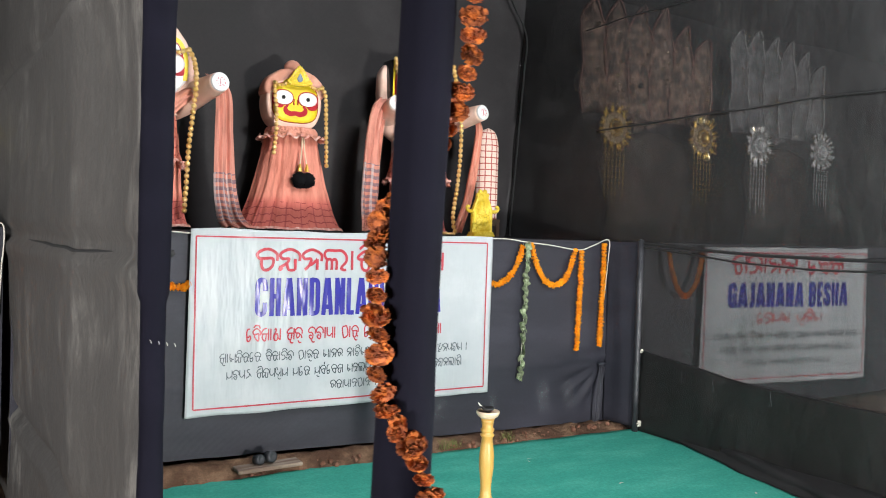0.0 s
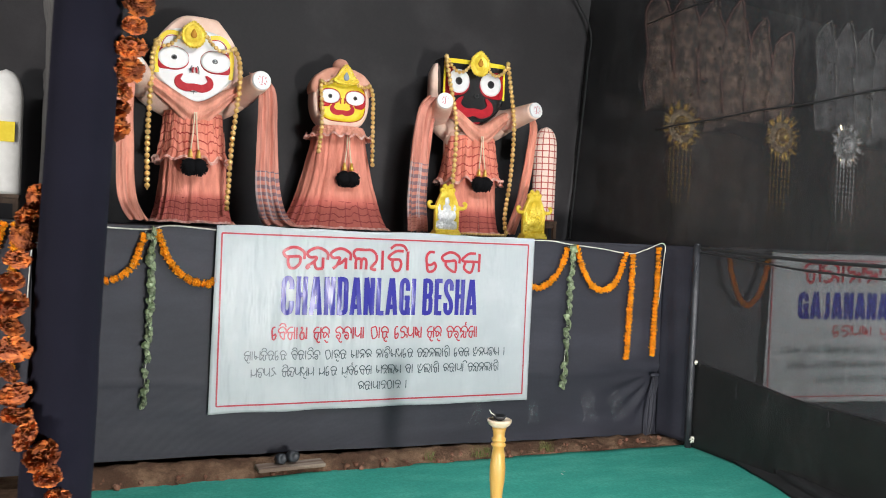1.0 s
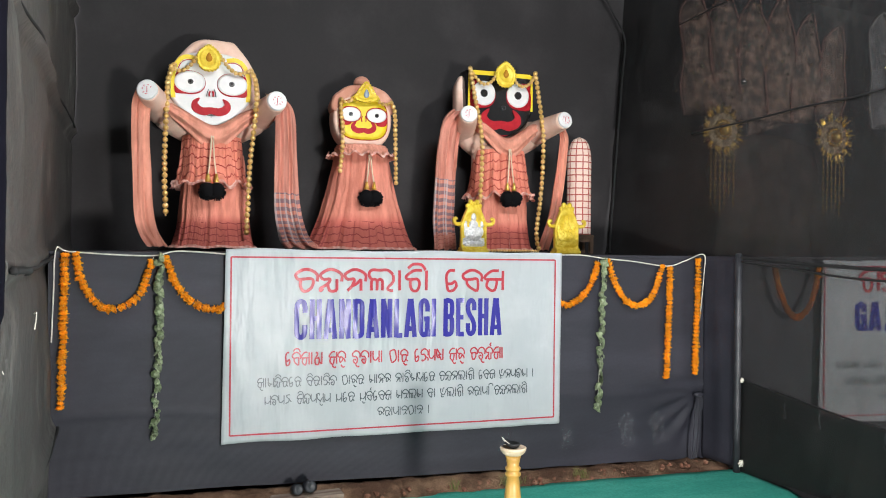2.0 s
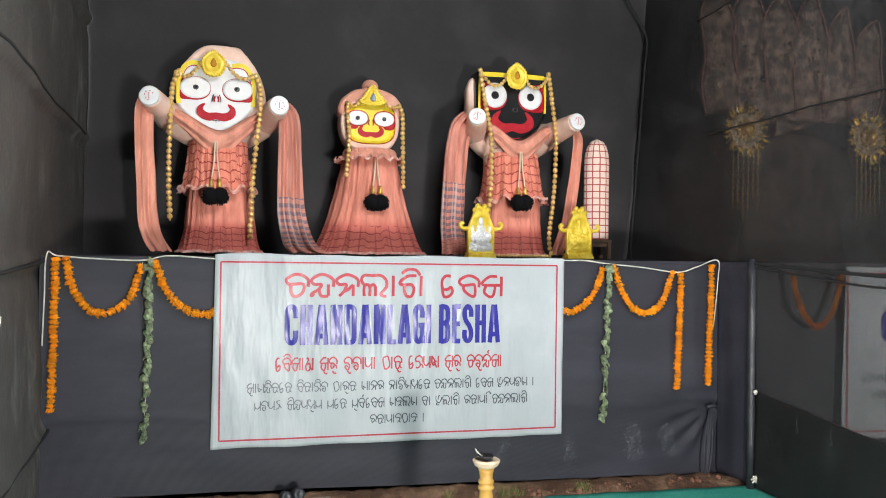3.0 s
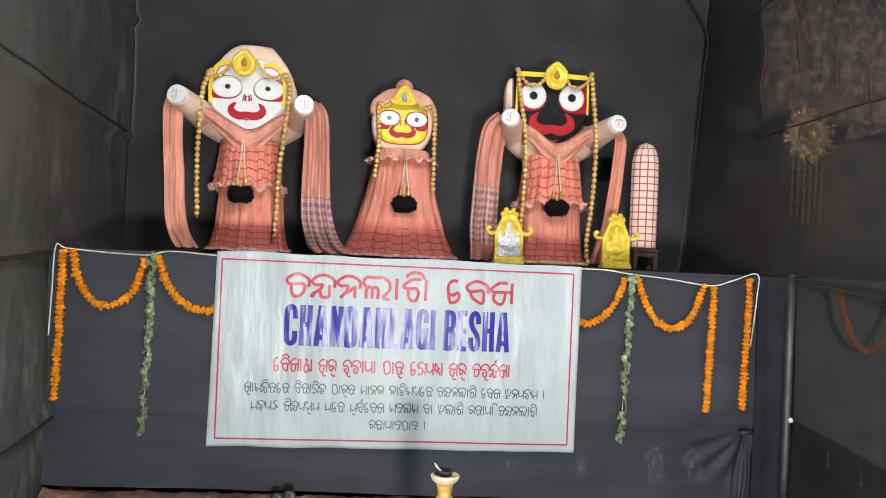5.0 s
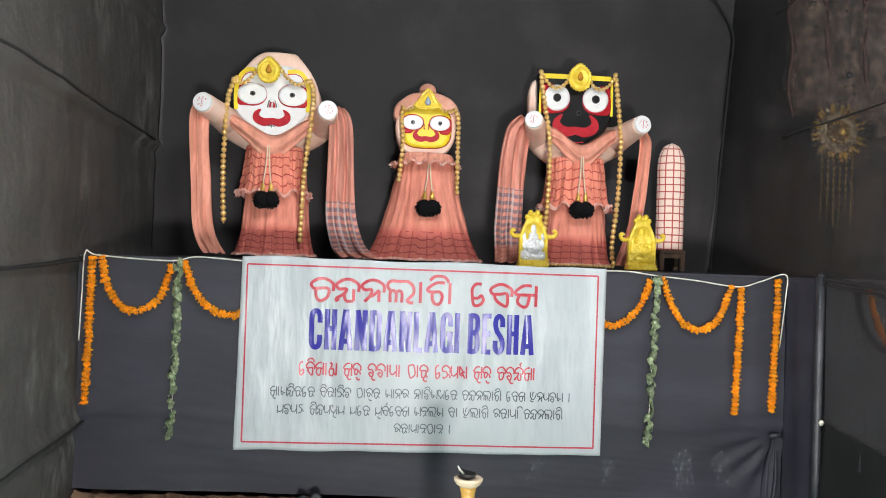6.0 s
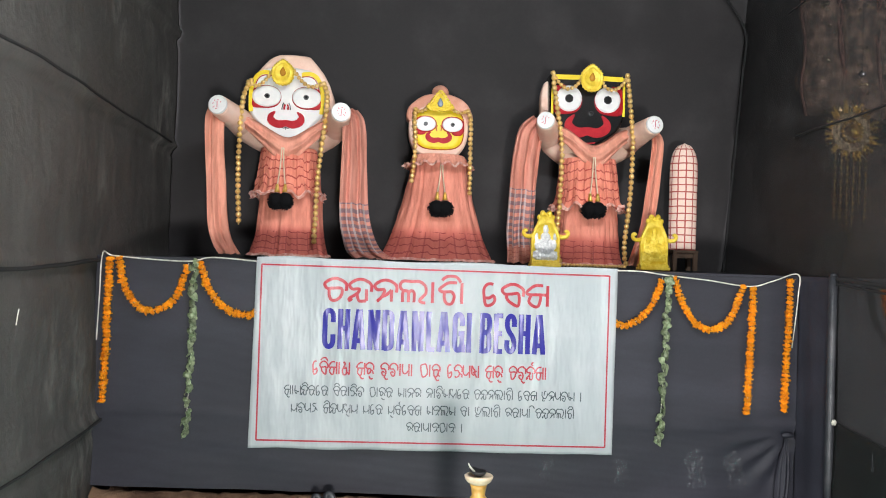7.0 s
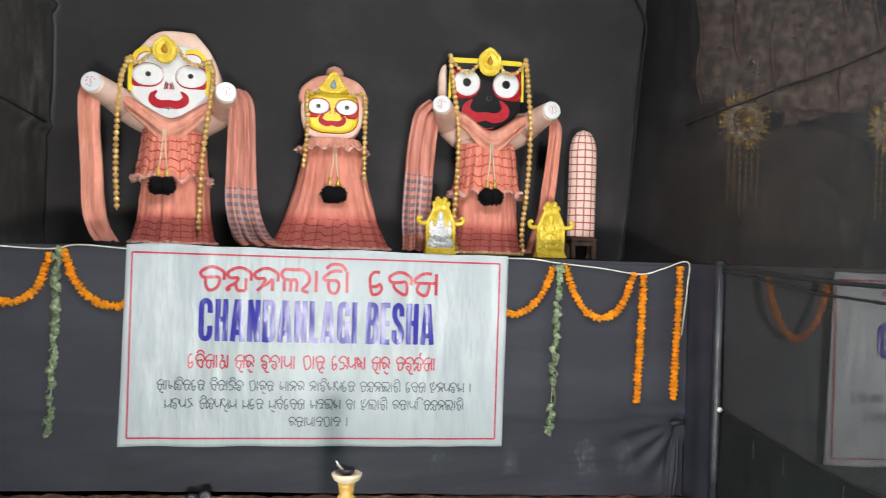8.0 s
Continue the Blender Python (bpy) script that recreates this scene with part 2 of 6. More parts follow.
tagged(part("ceiling", sheet(roof_fn, 60, 40, 0.006), BLACK_CLOTH, None, "black cloth roof of the tent", True), kind="structure")
for nm, fn in (("wall_front", lambda u, v: (-9 + 18 * u, -8.6 + 0.05 * wob(u * 20, v * 3), WALL_Z * v)), ("wall_west", lambda u, v: (-8.8 + 0.05 * wob(u * 20, v * 3), -9 + 10.7 * u, WALL_Z * v)), ("wall_east", lambda u, v: (8.8 + 0.05 * wob(u * 20, v * 3), -9 + 10.7 * u, WALL_Z * v))):
    wall_sheet(nm, fn, 60, 16, BLACK_CLOTH, "black cloth wall that closes the tent")


def carpet_edge(y):
    return 2.36 + 0.262 * max(-2.0, min(0.0, y + 0.28))


def carpet_fn(u, v):
    y = -6.2 + (6.15 - 0.2 * u) * v
    right = carpet_edge(y) + 0.04
    left = -1.72
    x = left + (right - left) * u
    edge = 0.008 * wob(x * 6, 1.0) if v > 0.97 else 0.0
    return (x, y + edge, 0.008 + 0.006 * max(0, wob(x * 1.3, y * 1.3, 9)) + 0.004 * wob(x * 5, y * 2, 4))


tagged(part("carpet", sheet(carpet_fn, 70, 100, 0.006), CARPET, None, "green felt carpet laid over the earth floor", True), kind="structure")


# the stage: black cloth stretched over a high platform
def stage(name, x0, x1, y0, hem0, hem1, label):
    def front(u, v):
        x = x0 + (x1 - x0) * u
        hem = hem0 + (hem1 - hem0) * u + 0.008 * wob(x * 3, 2.2)
        z = hem + (TOP_Z - hem) * v
        d = 0.014 * wob(x * 0.9, z * 1.1, 31) + 0.006 * wob(x * 2.5 + z, z * 5, 33) + 0.004 * wob(x * 1.5, z * 14, 35) * max(0.0, 1.1 - z)
        kx, kz = x - (x1 - 0.07), z - 0.49
        spread = math.hypot(kx, kz)
        d += 0.016 * math.sin(13 * math.atan2(kz, kx) + 2 * wob(x * 3, z * 3)) * math.exp(-((spread - 0.16) / 0.2) ** 2) * (kz < 0.05)
        d -= 0.02 * math.exp(-((z - 0.53 - 0.03 * math.sin(x * 3)) / 0.018) ** 2) * (0.4 + 0.6 * max(0, wob(x * 1.2, 8)))
        return (x, y0 + d, z)

    def top(u, v):
        x, y = x0 + (x1 - x0) * u, y0 + (BACK_Y - y0) * v
        return (x, y, TOP_Z - 0.004 + 0.006 * wob(x * 2.2, y * 2.2, 41) - 0.01 * (v < 0.02))

    bm = sheet(front, 150, 60)
    sheet(top, 80, 30, bm=bm)
    return tagged(part(name, bm, STAGE_CLOTH, None, label, True), kind="structure")


stage("stage_1", -1.95, 2.19, 0.0, 0.13, 0.03, "high stage covered with stretched dark grey cloth")
stage("stage_2", 2.28, 8.7, -0.26, 0.05, 0.05, "covered stage of the next booth")
stage("stage_3", -8.7, -1.99, 0.0, 0.05, 0.08, "covered stage of the other booth")


def side_panel(u, v):
    x, y = 2.17 + 0.045 * u, 0.0 - 0.31 * u
    z = 0.04 + 1.39 * v
    return (x + 0.008 * wob(y * 9, z * 1.5) + 0.012 * math.sin(u * 9) * (1 - v) * 0.5, y, z)


wall_sheet("trim_side", side_panel, 16, 40, STAGE_CLOTH, "dark cloth drawn from the stage corner to the post")

# ---- materials of the figures ----
PEACH = worn(mat("peach_cloth", (0.8, 0.55, 0.45), 0.85, 0, 0.2), (0.76, 0.51, 0.41), (0.85, 0.63, 0.53), 6, 1.0, 0.15)
bump(PEACH, noise_of(PEACH, 40, 5), 0.25, 0.006)
WHITE_PAINT = worn(mat("white_enamel", (0.72, 0.715, 0.71), 0.4, 0, 0.5), (0.68, 0.68, 0.685), (0.76, 0.755, 0.75), 12)
BLACK_PAINT = worn(mat("black_enamel", (0.008, 0.008, 0.009), 0.22, 0, 0.6), (0.006, 0.006, 0.007), (0.014, 0.013, 0.013), 10)
RED_PAINT = worn(mat("red_enamel", (0.4, 0.01, 0.02), 0.5, 0, 0.2), (0.37, 0.008, 0.018), (0.45, 0.016, 0.026), 20)
YELLOW_PAINT = worn(mat("yellow_enamel", (0.78, 0.6, 0.025), 0.42, 0, 0.35), (0.74, 0.55, 0.015), (0.82, 0.65, 0.04), 15)
PUPIL = mat("pupil_grey", (0.035, 0.035, 0.04), 0.3)
EMBLEM = mat("pink_line", (0.62, 0.18, 0.22), 0.5)
DOME_CLOTH = worn(mat("salmon_head_cloth", (0.66, 0.33, 0.245), 0.85, 0, 0.2), (0.6, 0.28, 0.2), (0.72, 0.4, 0.31), 7, 1.0, 0.15)
bump(DOME_CLOTH, noise_of(DOME_CLOTH, 40, 5), 0.3, 0.006)
BEAD = worn(mat("pale_gold_bead", (0.78, 0.53, 0.2), 0.38, 0.45, 0.5), (0.7, 0.44, 0.13), (0.86, 0.64, 0.3), 30)
GOLD = worn(mat("gold_foil", (0.85, 0.55, 0.12), 0.32, 0.85, 0.5), (0.8, 0.48, 0.08), (0.9, 0.68, 0.22), 30)
bump(GOLD, noise_of(GOLD, 70, 4), 0.4, 0.004)
BRIGHT_GOLD = worn(mat("yellow_gold_paint", (0.78, 0.57, 0.05), 0.4, 0.15, 0.5), (0.7, 0.49, 0.03), (0.86, 0.68, 0.1), 25)
bump(BRIGHT_GOLD, noise_of(BRIGHT_GOLD, 60, 5), 0.6, 0.006)
SILVER = worn(mat("silver_foil", (0.75, 0.76, 0.78), 0.48, 0.35, 0.5), (0.6, 0.61, 0.63), (0.86, 0.87, 0.88), 40)
bump(SILVER, noise_of(SILVER, 80, 5), 0.6, 0.005)
YARN = mat("black_yarn", (0.006, 0.006, 0.007), 0.95, 0, 0.1)
CORD = mat("cream_cord", (0.68, 0.55, 0.4), 0.85)
DARK_WOOD = worn(mat("dark_wood", (0.09, 0.05, 0.03), 0.6), (0.07, 0.04, 0.025), (0.13, 0.08, 0.05), 12, 1, 0.3, (1, 1, 0.2))


def striped(name, base, thread, cross, su, sv, v0=0.0, v1=1.0, wu=0.12, wv=0.12, plaid=None, pale=0.0, cross_mix=0.25, border=None):
    """Loin-cloth weave: thread lines of another colour within v0..v1 of the cloth's length, counted by its UV map."""
    m = mat(name, base, 0.88, 0, 0.15)
    uv = m.node_tree.nodes.new("ShaderNodeUVMap")
    sep = m.node_tree.nodes.new("ShaderNodeSeparateXYZ")
    lk(m, uv.outputs[0], sep.inputs[0])
    u, v = sep.outputs[0], sep.outputs[1]
    dirt = ramp(m, noise_of(m, 11, 5, 0.6, (1.5, 1.5, 0.35)), 0.3, 0.7)
    c = mixc(m, dirt, tuple(q * 0.84 for q in base), tuple(min(1, q * 1.1 + 0.035) for q in base))
    if border:
        c = mixc(m, calc(m, "MULTIPLY", ramp(m, calc(m, "SUBTRACT", border[0], calc(m, "ADD", v, calc(m, "MULTIPLY", noise_of(m, 7, 3), 0.1))), -0.05, 0.06), 0.75), c, border[1])
    inside = calc(m, "MULTIPLY", calc(m, "GREATER_THAN", v, v0), calc(m, "LESS_THAN", v, v1))
    shake = calc(m, "MULTIPLY", calc(m, "SUBTRACT", noise_of(m, 13, 3, 0.6, (1, 1, 0.12)), 0.5), 1.9)
    lv = calc(m, "LESS_THAN", calc(m, "FRACT", calc(m, "ADD", calc(m, "MULTIPLY", v, sv), shake)), wv)
    lu = calc(m, "LESS_THAN", calc(m, "FRACT", calc(m, "MULTIPLY", u, su)), wu)
    c = mixc(m, calc(m, "MULTIPLY", calc(m, "MULTIPLY", lv, inside), calc(m, "ADD", 0.35, calc(m, "MULTIPLY", noise_of(m, 8, 3), 0.9))), c, thread)
    c = mixc(m, calc(m, "MULTIPLY", calc(m, "MULTIPLY", lu, inside), cross_mix), c, cross)
    if pale:
        c = mixc(m, calc(m, "MULTIPLY", calc(m, "LESS_THAN", v, calc(m, "ADD", pale, calc(m, "MULTIPLY", shake, 0.012))), 0.8), c, (0.78, 0.56, 0.5))
    if plaid:
        p0, p1, n, tone = plaid
        band = calc(m, "MULTIPLY", calc(m, "GREATER_THAN", v, p0), calc(m, "LESS_THAN", v, p1))
        pv = calc(m, "LESS_THAN", calc(m, "FRACT", calc(m, "MULTIPLY", v, n)), 0.5)
        pu = calc(m, "LESS_THAN", calc(m, "FRACT", calc(m, "MULTIPLY", u, 5.0)), 0.3)
        c = mixc(m, calc(m, "MULTIPLY", calc(m, "MULTIPLY", band, pv), 0.7), c, tone)
        c = mixc(m, calc(m, "MULTIPLY", calc(m, "MULTIPLY", band, pu), 0.55), c, (0.55, 0.5, 0.5))
    lk(m, c, bsdf(m).inputs["Base Color"])
    bump(m, noise_of(m, 34, 6, 0.62, (1.7, 1.7, 0.4)), 0.75, 0.013)
    return m


SALMON = (0.68, 0.245, 0.175)
FRILL = striped("salmon_check", (0.74, 0.24, 0.165), (0.33, 0.03, 0.03), (0.42, 0.07, 0.055), 17, 5.5, 0.05, 0.93, 0.11, 0.15, None, 0.05, 0.5)
SKIRT = striped("salmon_skirt", SALMON, (0.28, 0.045, 0.05), (0.32, 0.06, 0.06), 20, 15, 0.02, 0.27, 0.1, 0.16, None, 0.012, 0.55, (0.36, (0.55, 0.125, 0.105)))
SHAWL = striped("salmon_shawl", (0.58, 0.24, 0.18), (0.36, 0.1, 0.09), (0.68, 0.42, 0.36), 6, 30, 0.0, 0.16, 0.12, 0.14, (0.13, 0.45, 27, (0.1, 0.115, 0.17)))
PLAIN_SALMON = striped("salmon_plain", (0.7, 0.3, 0.215), (0.4, 0.1, 0.09), (0.7, 0.42, 0.35), 5, 30, 0.0, 0.02, 0.1, 0.1)


# ---- painted wooden statues ----
FACE_Y = 1.06


class Face:
    """A slightly bowed board on which the painted features lie, all in the one mesh of a statue."""

    def __init__(self, bm, cx, cz, y, half, bow):
        self.bm, self.cx, self.cz, self.y, self.half, self.bow = bm, cx, cz, y, half, bow

    def at(self, u, w, lift):
        return (self.cx + u, self.y + self.bow * (u / self.half) ** 2 - lift, self.cz + w)

    def disc(self, u, w, ru, rw, lift, index, power=2.0, sides=36, tilt=0.0):
        rings = []
        for k in range(1, 6):
            ring = []
            for i in range(sides):
                a = 2 * math.pi * i / sides
                c, s = math.cos(a), math.sin(a)
                du = ru * k / 5 * math.copysign(abs(c) ** (2 / power), c)
                dw = rw * k / 5 * math.copysign(abs(s) ** (2 / power), s)
                du, dw = du * math.cos(tilt) - dw * math.sin(tilt), du * math.sin(tilt) + dw * math.cos(tilt)
                ring.append(self.bm.verts.new(self.at(u + du, w + dw, lift)))
            rings.append(ring)
        skirt = [self.bm.verts.new(Vector(v.co) + Vector((0, lift + 0.004, 0))) for v in rings[-1]]
        rings.append(skirt)
        f = self.bm.faces.new(rings[0])
        f.material_index = index
        for a, b in zip(rings, rings[1:]):
            for i in range(sides):
                f = self.bm.faces.new((a[i], b[i], b[(i + 1) % sides], a[(i + 1) % sides]))
                f.material_index, f.smooth = index, True

    def stroke(self, points, width, lift, index, steps=36):
        pts = [(p[0], 0, p[1]) for p in points]
        rows = []
        for j in range(steps + 1):
            t = j / steps
            p = along(pts, t)
            d = (along(pts, min(t + 0.02, 1)) - along(pts, max(t - 0.02, 0))).normalized()
            n = Vector((-d.z, 0, d.x))
            w = width(t) if callable(width) else width
            rows.append([self.bm.verts.new(self.at(p.x + n.x * w * k, p.z + n.z * w * k, lift if abs(k) < 1.01 else -0.003)) for k in (-1.02, -1, -0.35, 0.35, 1, 1.02)])
        for a, b in zip(rows, rows[1:]):
            for k in range(5):
                f = self.bm.faces.new((a[k], a[k + 1], b[k + 1], b[k]))
                f.material_index = index


MATS = [PEACH, WHITE_PAINT, BLACK_PAINT, RED_PAINT, YELLOW_PAINT, PUPIL, EMBLEM]


def loft(bm, rings, index):
    vr = [[bm.verts.new(p) for p in ring] for ring in rings]
    n = len(vr[0])
    for a, b in zip(vr, vr[1:]):
        for k in range(n):
            f = bm.faces.new((a[k], a[(k + 1) % n], b[(k + 1) % n], b[k]))
            f.material_index, f.smooth = index, True
    for ring in (vr[0][::-1], vr[-1]):
        bm.faces.new(ring).material_index = index


def outline(fn, sides=48):
    return [fn(2 * math.pi * i / sides) for i in range(sides)]


def head(bm, cx, cz, shape, y, index, depth=0.2, rim=0.03):
    """A head block whose front is the face; shape(a) gives its outline."""
    rings = []
    for dy, s in ((0.0, 0.93), (0.012, 0.985), (rim, 1.0), (depth * 0.7, 1.0), (depth, 0.9)):
        rings.append([(cx + p[0] * s, y + dy, cz + p[1] * s) for p in outline(shape)])
    loft(bm, rings, index)


def arm(bm, shoulder, end, r0, r1):
    """A cloth-wrapped stump arm that reaches forward, with a white painted end."""
    tube([shoulder, (Vector(shoulder) * 0.5 + Vector(end) * 0.5), end], lambda t: r0 + (r1 - r0) * t, 12, 24, 0, bm)
    d = (Vector(end) - Vector(shoulder)).normalized()
    e = Vector(end)
    tube([e - d * 0.001, e + d * 0.012, e + d * 0.016], lambda t: r1 * (0.97 if t < 0.6 else 0.9), 4, 24, 1, bm)
    side = Vector((1, 0, 0))
    up = Vector((0, 0, 1))
    c = e + d * 0.0185
    for i in range(8):
        a = 2 * math.pi * i / 8
        q = c + (side * math.cos(a) + up * math.sin(a)) * r1 * 0.42
        tube([q + side * 0.012 * math.sin(a), q, q - up * 0.012 * math.cos(a) + side * 0.004], 0.0028, 2, 5, 6, bm)
    tube([c + up * 0.02, c + up * 0.005, c - up * 0.02], 0.003, 3, 5, 6, bm)


def torso(bm, cx, cy, z0, z1, r):
    tube([(cx, cy, z0), (cx, cy, (z0 + z1) / 2), (cx, cy, z1)], r, 6, 24, 0, bm)


def closed(points):
    """A smooth closed outline through a few points, as a function of the angle."""
    n = len(points)

    def shape(a):
        q = (a / (2 * math.pi)) % 1.0 * n
        i, f = int(q), q - int(q)
        p = [Vector((*points[(i + k) % n], 0)) for k in (-1, 0, 1, 2)]
        r = 0.5 * (2 * p[1] + (p[2] - p[0]) * f + (2 * p[0] - 5 * p[1] + 4 * p[2] - p[3]) * f * f + (3 * p[1] - p[0] - 3 * p[2] + p[3]) * f ** 3)
        return (r.x, r.y)

    return shape


def mirrored(half):
    """Both halves of an outline, from its right side."""
    return closed(list(half) + [(-x, z) for x, z in reversed(half)])


def mouth(fc, w, half, horn=0.4):
    """A broad red crescent: thin horns that curl up and inwards, full below, with a shallow notch under the nose."""
    side = ((-0.6, horn), (-0.84, 0.14), (-0.76, -0.16), (-0.4, -0.31))
    pts = [(x * half, w + z * half) for x, z in side] + [(0, w - 0.25 * half)] + [(-x * half, w + z * half) for x, z in reversed(side)]
    fc.stroke(pts, lambda t: half * (0.012 + 0.2 * min(1.0, (1 - abs(2 * t - 1)) / 0.42) ** 0.8 - 0.035 * math.exp(-((t - 0.5) / 0.07) ** 2)), 0.0125, 3, 72)


def white_statue():
    bm = bmesh.new()
    cx, cz = -1.046, 2.53
    head(bm, cx, cz, mirrored(((0.06, -0.262), (0.11, -0.235), (0.18, -0.16), (0.25, -0.085), (0.268, -0.02), (0.27, 0.07), (0.25, 0.15), (0.19, 0.225), (0.08, 0.255))), FACE_Y, 1, 0.22)
    fc = Face(bm, cx, cz, FACE_Y, 0.285, 0.0)
    for s in (-1, 1):
        fc.stroke([(s * 0.246, -0.07), (s * 0.25, 0.02), (s * 0.246, 0.1), (s * 0.215, 0.178), (s * 0.165, 0.212), (s * 0.1, 0.205)], 0.0145, 0.004, 4)
        fc.stroke([(s * 0.228, 0.09), (s * 0.2, 0.165), (s * 0.155, 0.192), (s * 0.1, 0.187)], 0.0028, 0.005, 3)
        fc.disc(s * 0.145, 0.04, 0.108, 0.081, 0.003, 3, 2.2)
        fc.disc(s * 0.195, 0.0, 0.045, 0.04, 0.0042, 3, 4)
        fc.disc(s * 0.14, 0.043, 0.1, 0.074, 0.006, 1, 2.1)
        fc.disc(s * 0.136, 0.045, 0.019, 0.017, 0.009, 5)
        fc.disc(s * 0.136, 0.045, 0.009, 0.008, 0.011, 2)
        fc.stroke([(s * 0.03, -0.05), (s * 0.026, -0.02), (s * 0.018, 0.0)], 0.0026, 0.018, 5)
        fc.stroke([(s * 0.012, -0.05), (s * 0.014, -0.03), (s * 0.008, -0.012)], 0.0055, 0.019, 3)
        fc.stroke([(0, -0.172), (s * 0.012, -0.178), (s * 0.024, -0.176)], 0.0018, 0.013, 5)
    fc.stroke([(0, -0.168), (0, -0.18), (0, -0.192)], 0.0018, 0.013, 5)
    fc.stroke([(-0.075, -0.242), (0, -0.245), (0.075, -0.242)], 0.003, 0.004, 3)
    mouth(fc, -0.112, 0.126)
    torso(bm, cx, 1.22, 1.45, 2.26, 0.165)
    tube([(-1.37, 1.2, 2.385), (-1.03, 1.29, 2.3), (-0.7, 1.2, 2.385)], lambda t: 0.1 + 0.05 * math.sin(math.pi * t), 20, 24, 0, bm)
    arm(bm, (-1.36, 1.2, 2.385), (-1.455, 0.742, 2.441), 0.1, 0.067)
    arm(bm, (-0.71, 1.2, 2.385), (-0.646, 0.762, 2.43), 0.1, 0.067)
    return tagged(part("statue", bm, MATS), "white-faced painted wooden temple statue draped in salmon cloth", "statue", "statues on the stage")


def yellow_statue():
    bm = bmesh.new()
    cx, cz = 0.0377, 2.382
    head(bm, cx, cz, mirrored(((0.06, -0.185), (0.15, -0.155), (0.2, -0.08), (0.218, 0.02), (0.205, 0.1), (0.15, 0.17), (0.06, 0.2))), FACE_Y + 0.04, 0, 0.24)
    fc = Face(bm, cx, cz, FACE_Y + 0.04, 0.225, 0.0)
    fc.disc(0.0, 0.018, 0.182, 0.152, 0.006, 3, 3.2)
    fc.disc(0.0, 0.018, 0.177, 0.147, 0.009, 4, 3.2)
    fc.disc(0.0, 0.11, 0.12, 0.1, 0.0085, 4, 2.0)
    for s in (-1, 1):
        fc.disc(s * 0.132, 0.033, 0.046, 0.062, 0.011, 3, 3.2)
        fc.disc(s * 0.097, 0.05, 0.08, 0.059, 0.0115, 3, 2.2)
        fc.disc(s * 0.097, 0.05, 0.073, 0.052, 0.014, 1, 2.1)
        fc.disc(s * 0.097, 0.05, 0.0155, 0.0155, 0.017, 5)
        fc.disc(s * 0.097, 0.05, 0.008, 0.008, 0.019, 2)
        fc.stroke([(s * 0.014, 0.0), (s * 0.017, 0.02), (s * 0.012, 0.042)], 0.003, 0.02, 3)
    mouth(fc, -0.038, 0.093, 0.34)
    torso(bm, cx, 1.27, 1.45, 2.28, 0.13)
    return tagged(part("statue", bm, MATS), "small yellow-faced painted wooden temple statue in a salmon gown", "statue", "statues on the stage")


def black_statue():
    bm = bmesh.new()
    cx, cz = 1.126, 2.5975
    head(bm, cx, cz, mirrored(((0.05, -0.27), (0.13, -0.235), (0.225, -0.16), (0.27, -0.07), (0.28, 0.06), (0.281, 0.2), (0.262, 0.234), (0.12, 0.238))), FACE_Y, 2, 0.22)
    fc = Face(bm, cx, cz, FACE_Y, 0.275, 0.0)
    fc.stroke([(-0.25, 0.21), (0, 0.213), (0.25, 0.21)], 0.017, 0.004, 4)
    fc.stroke([(-0.06, -0.255), (0.005, -0.262), (0.06, -0.255)], 0.004, 0.004, 3)
    for s in (-1, 1):
        fc.stroke([(s * 0.258, 0.22), (s * 0.261, 0.1), (s * 0.262, -0.06)], 0.009, 0.004, 4)
        fc.disc(s * 0.19, 0.01, 0.066, 0.068, 0.0045, 3, 4)
        fc.disc(s * 0.2, 0.11, 0.05, 0.045, 0.0048, 3, 3)
        fc.disc(s * 0.15, 0.046, 0.105, 0.1, 0.005, 3, 2.2)
        fc.disc(s * 0.142, 0.056, 0.094, 0.094, 0.008, 1)
        fc.disc(s * 0.142, 0.056, 0.03, 0.03, 0.011, 5)
        fc.disc(s * 0.142, 0.056, 0.026, 0.026, 0.0125, 2)
    fc.disc(0.02, -0.048, 0.018, 0.018, 0.018, 5)
    fc.disc(0.02, -0.048, 0.012, 0.012, 0.02, 2)
    mouth(fc, -0.135, 0.165, 0.46)
    torso(bm, cx, 1.22, 1.45, 2.26, 0.165)
    tube([(0.87, 1.2, 2.39), (1.16, 1.29, 2.3), (1.49, 1.2, 2.39)], lambda t: 0.1 + 0.05 * math.sin(math.pi * t), 20, 24, 0, bm)
    arm(bm, (0.88, 1.2, 2.39), (0.778, 0.84, 2.448), 0.1, 0.064)
    arm(bm, (1.46, 1.2, 2.38), (1.523, 0.769, 2.439), 0.1, 0.064)
    return tagged(part("statue", bm, MATS), "black-faced painted wooden temple statue draped in salmon cloth", "statue", "statues on the stage")


white_statue()
yellow_statue()
black_statue()


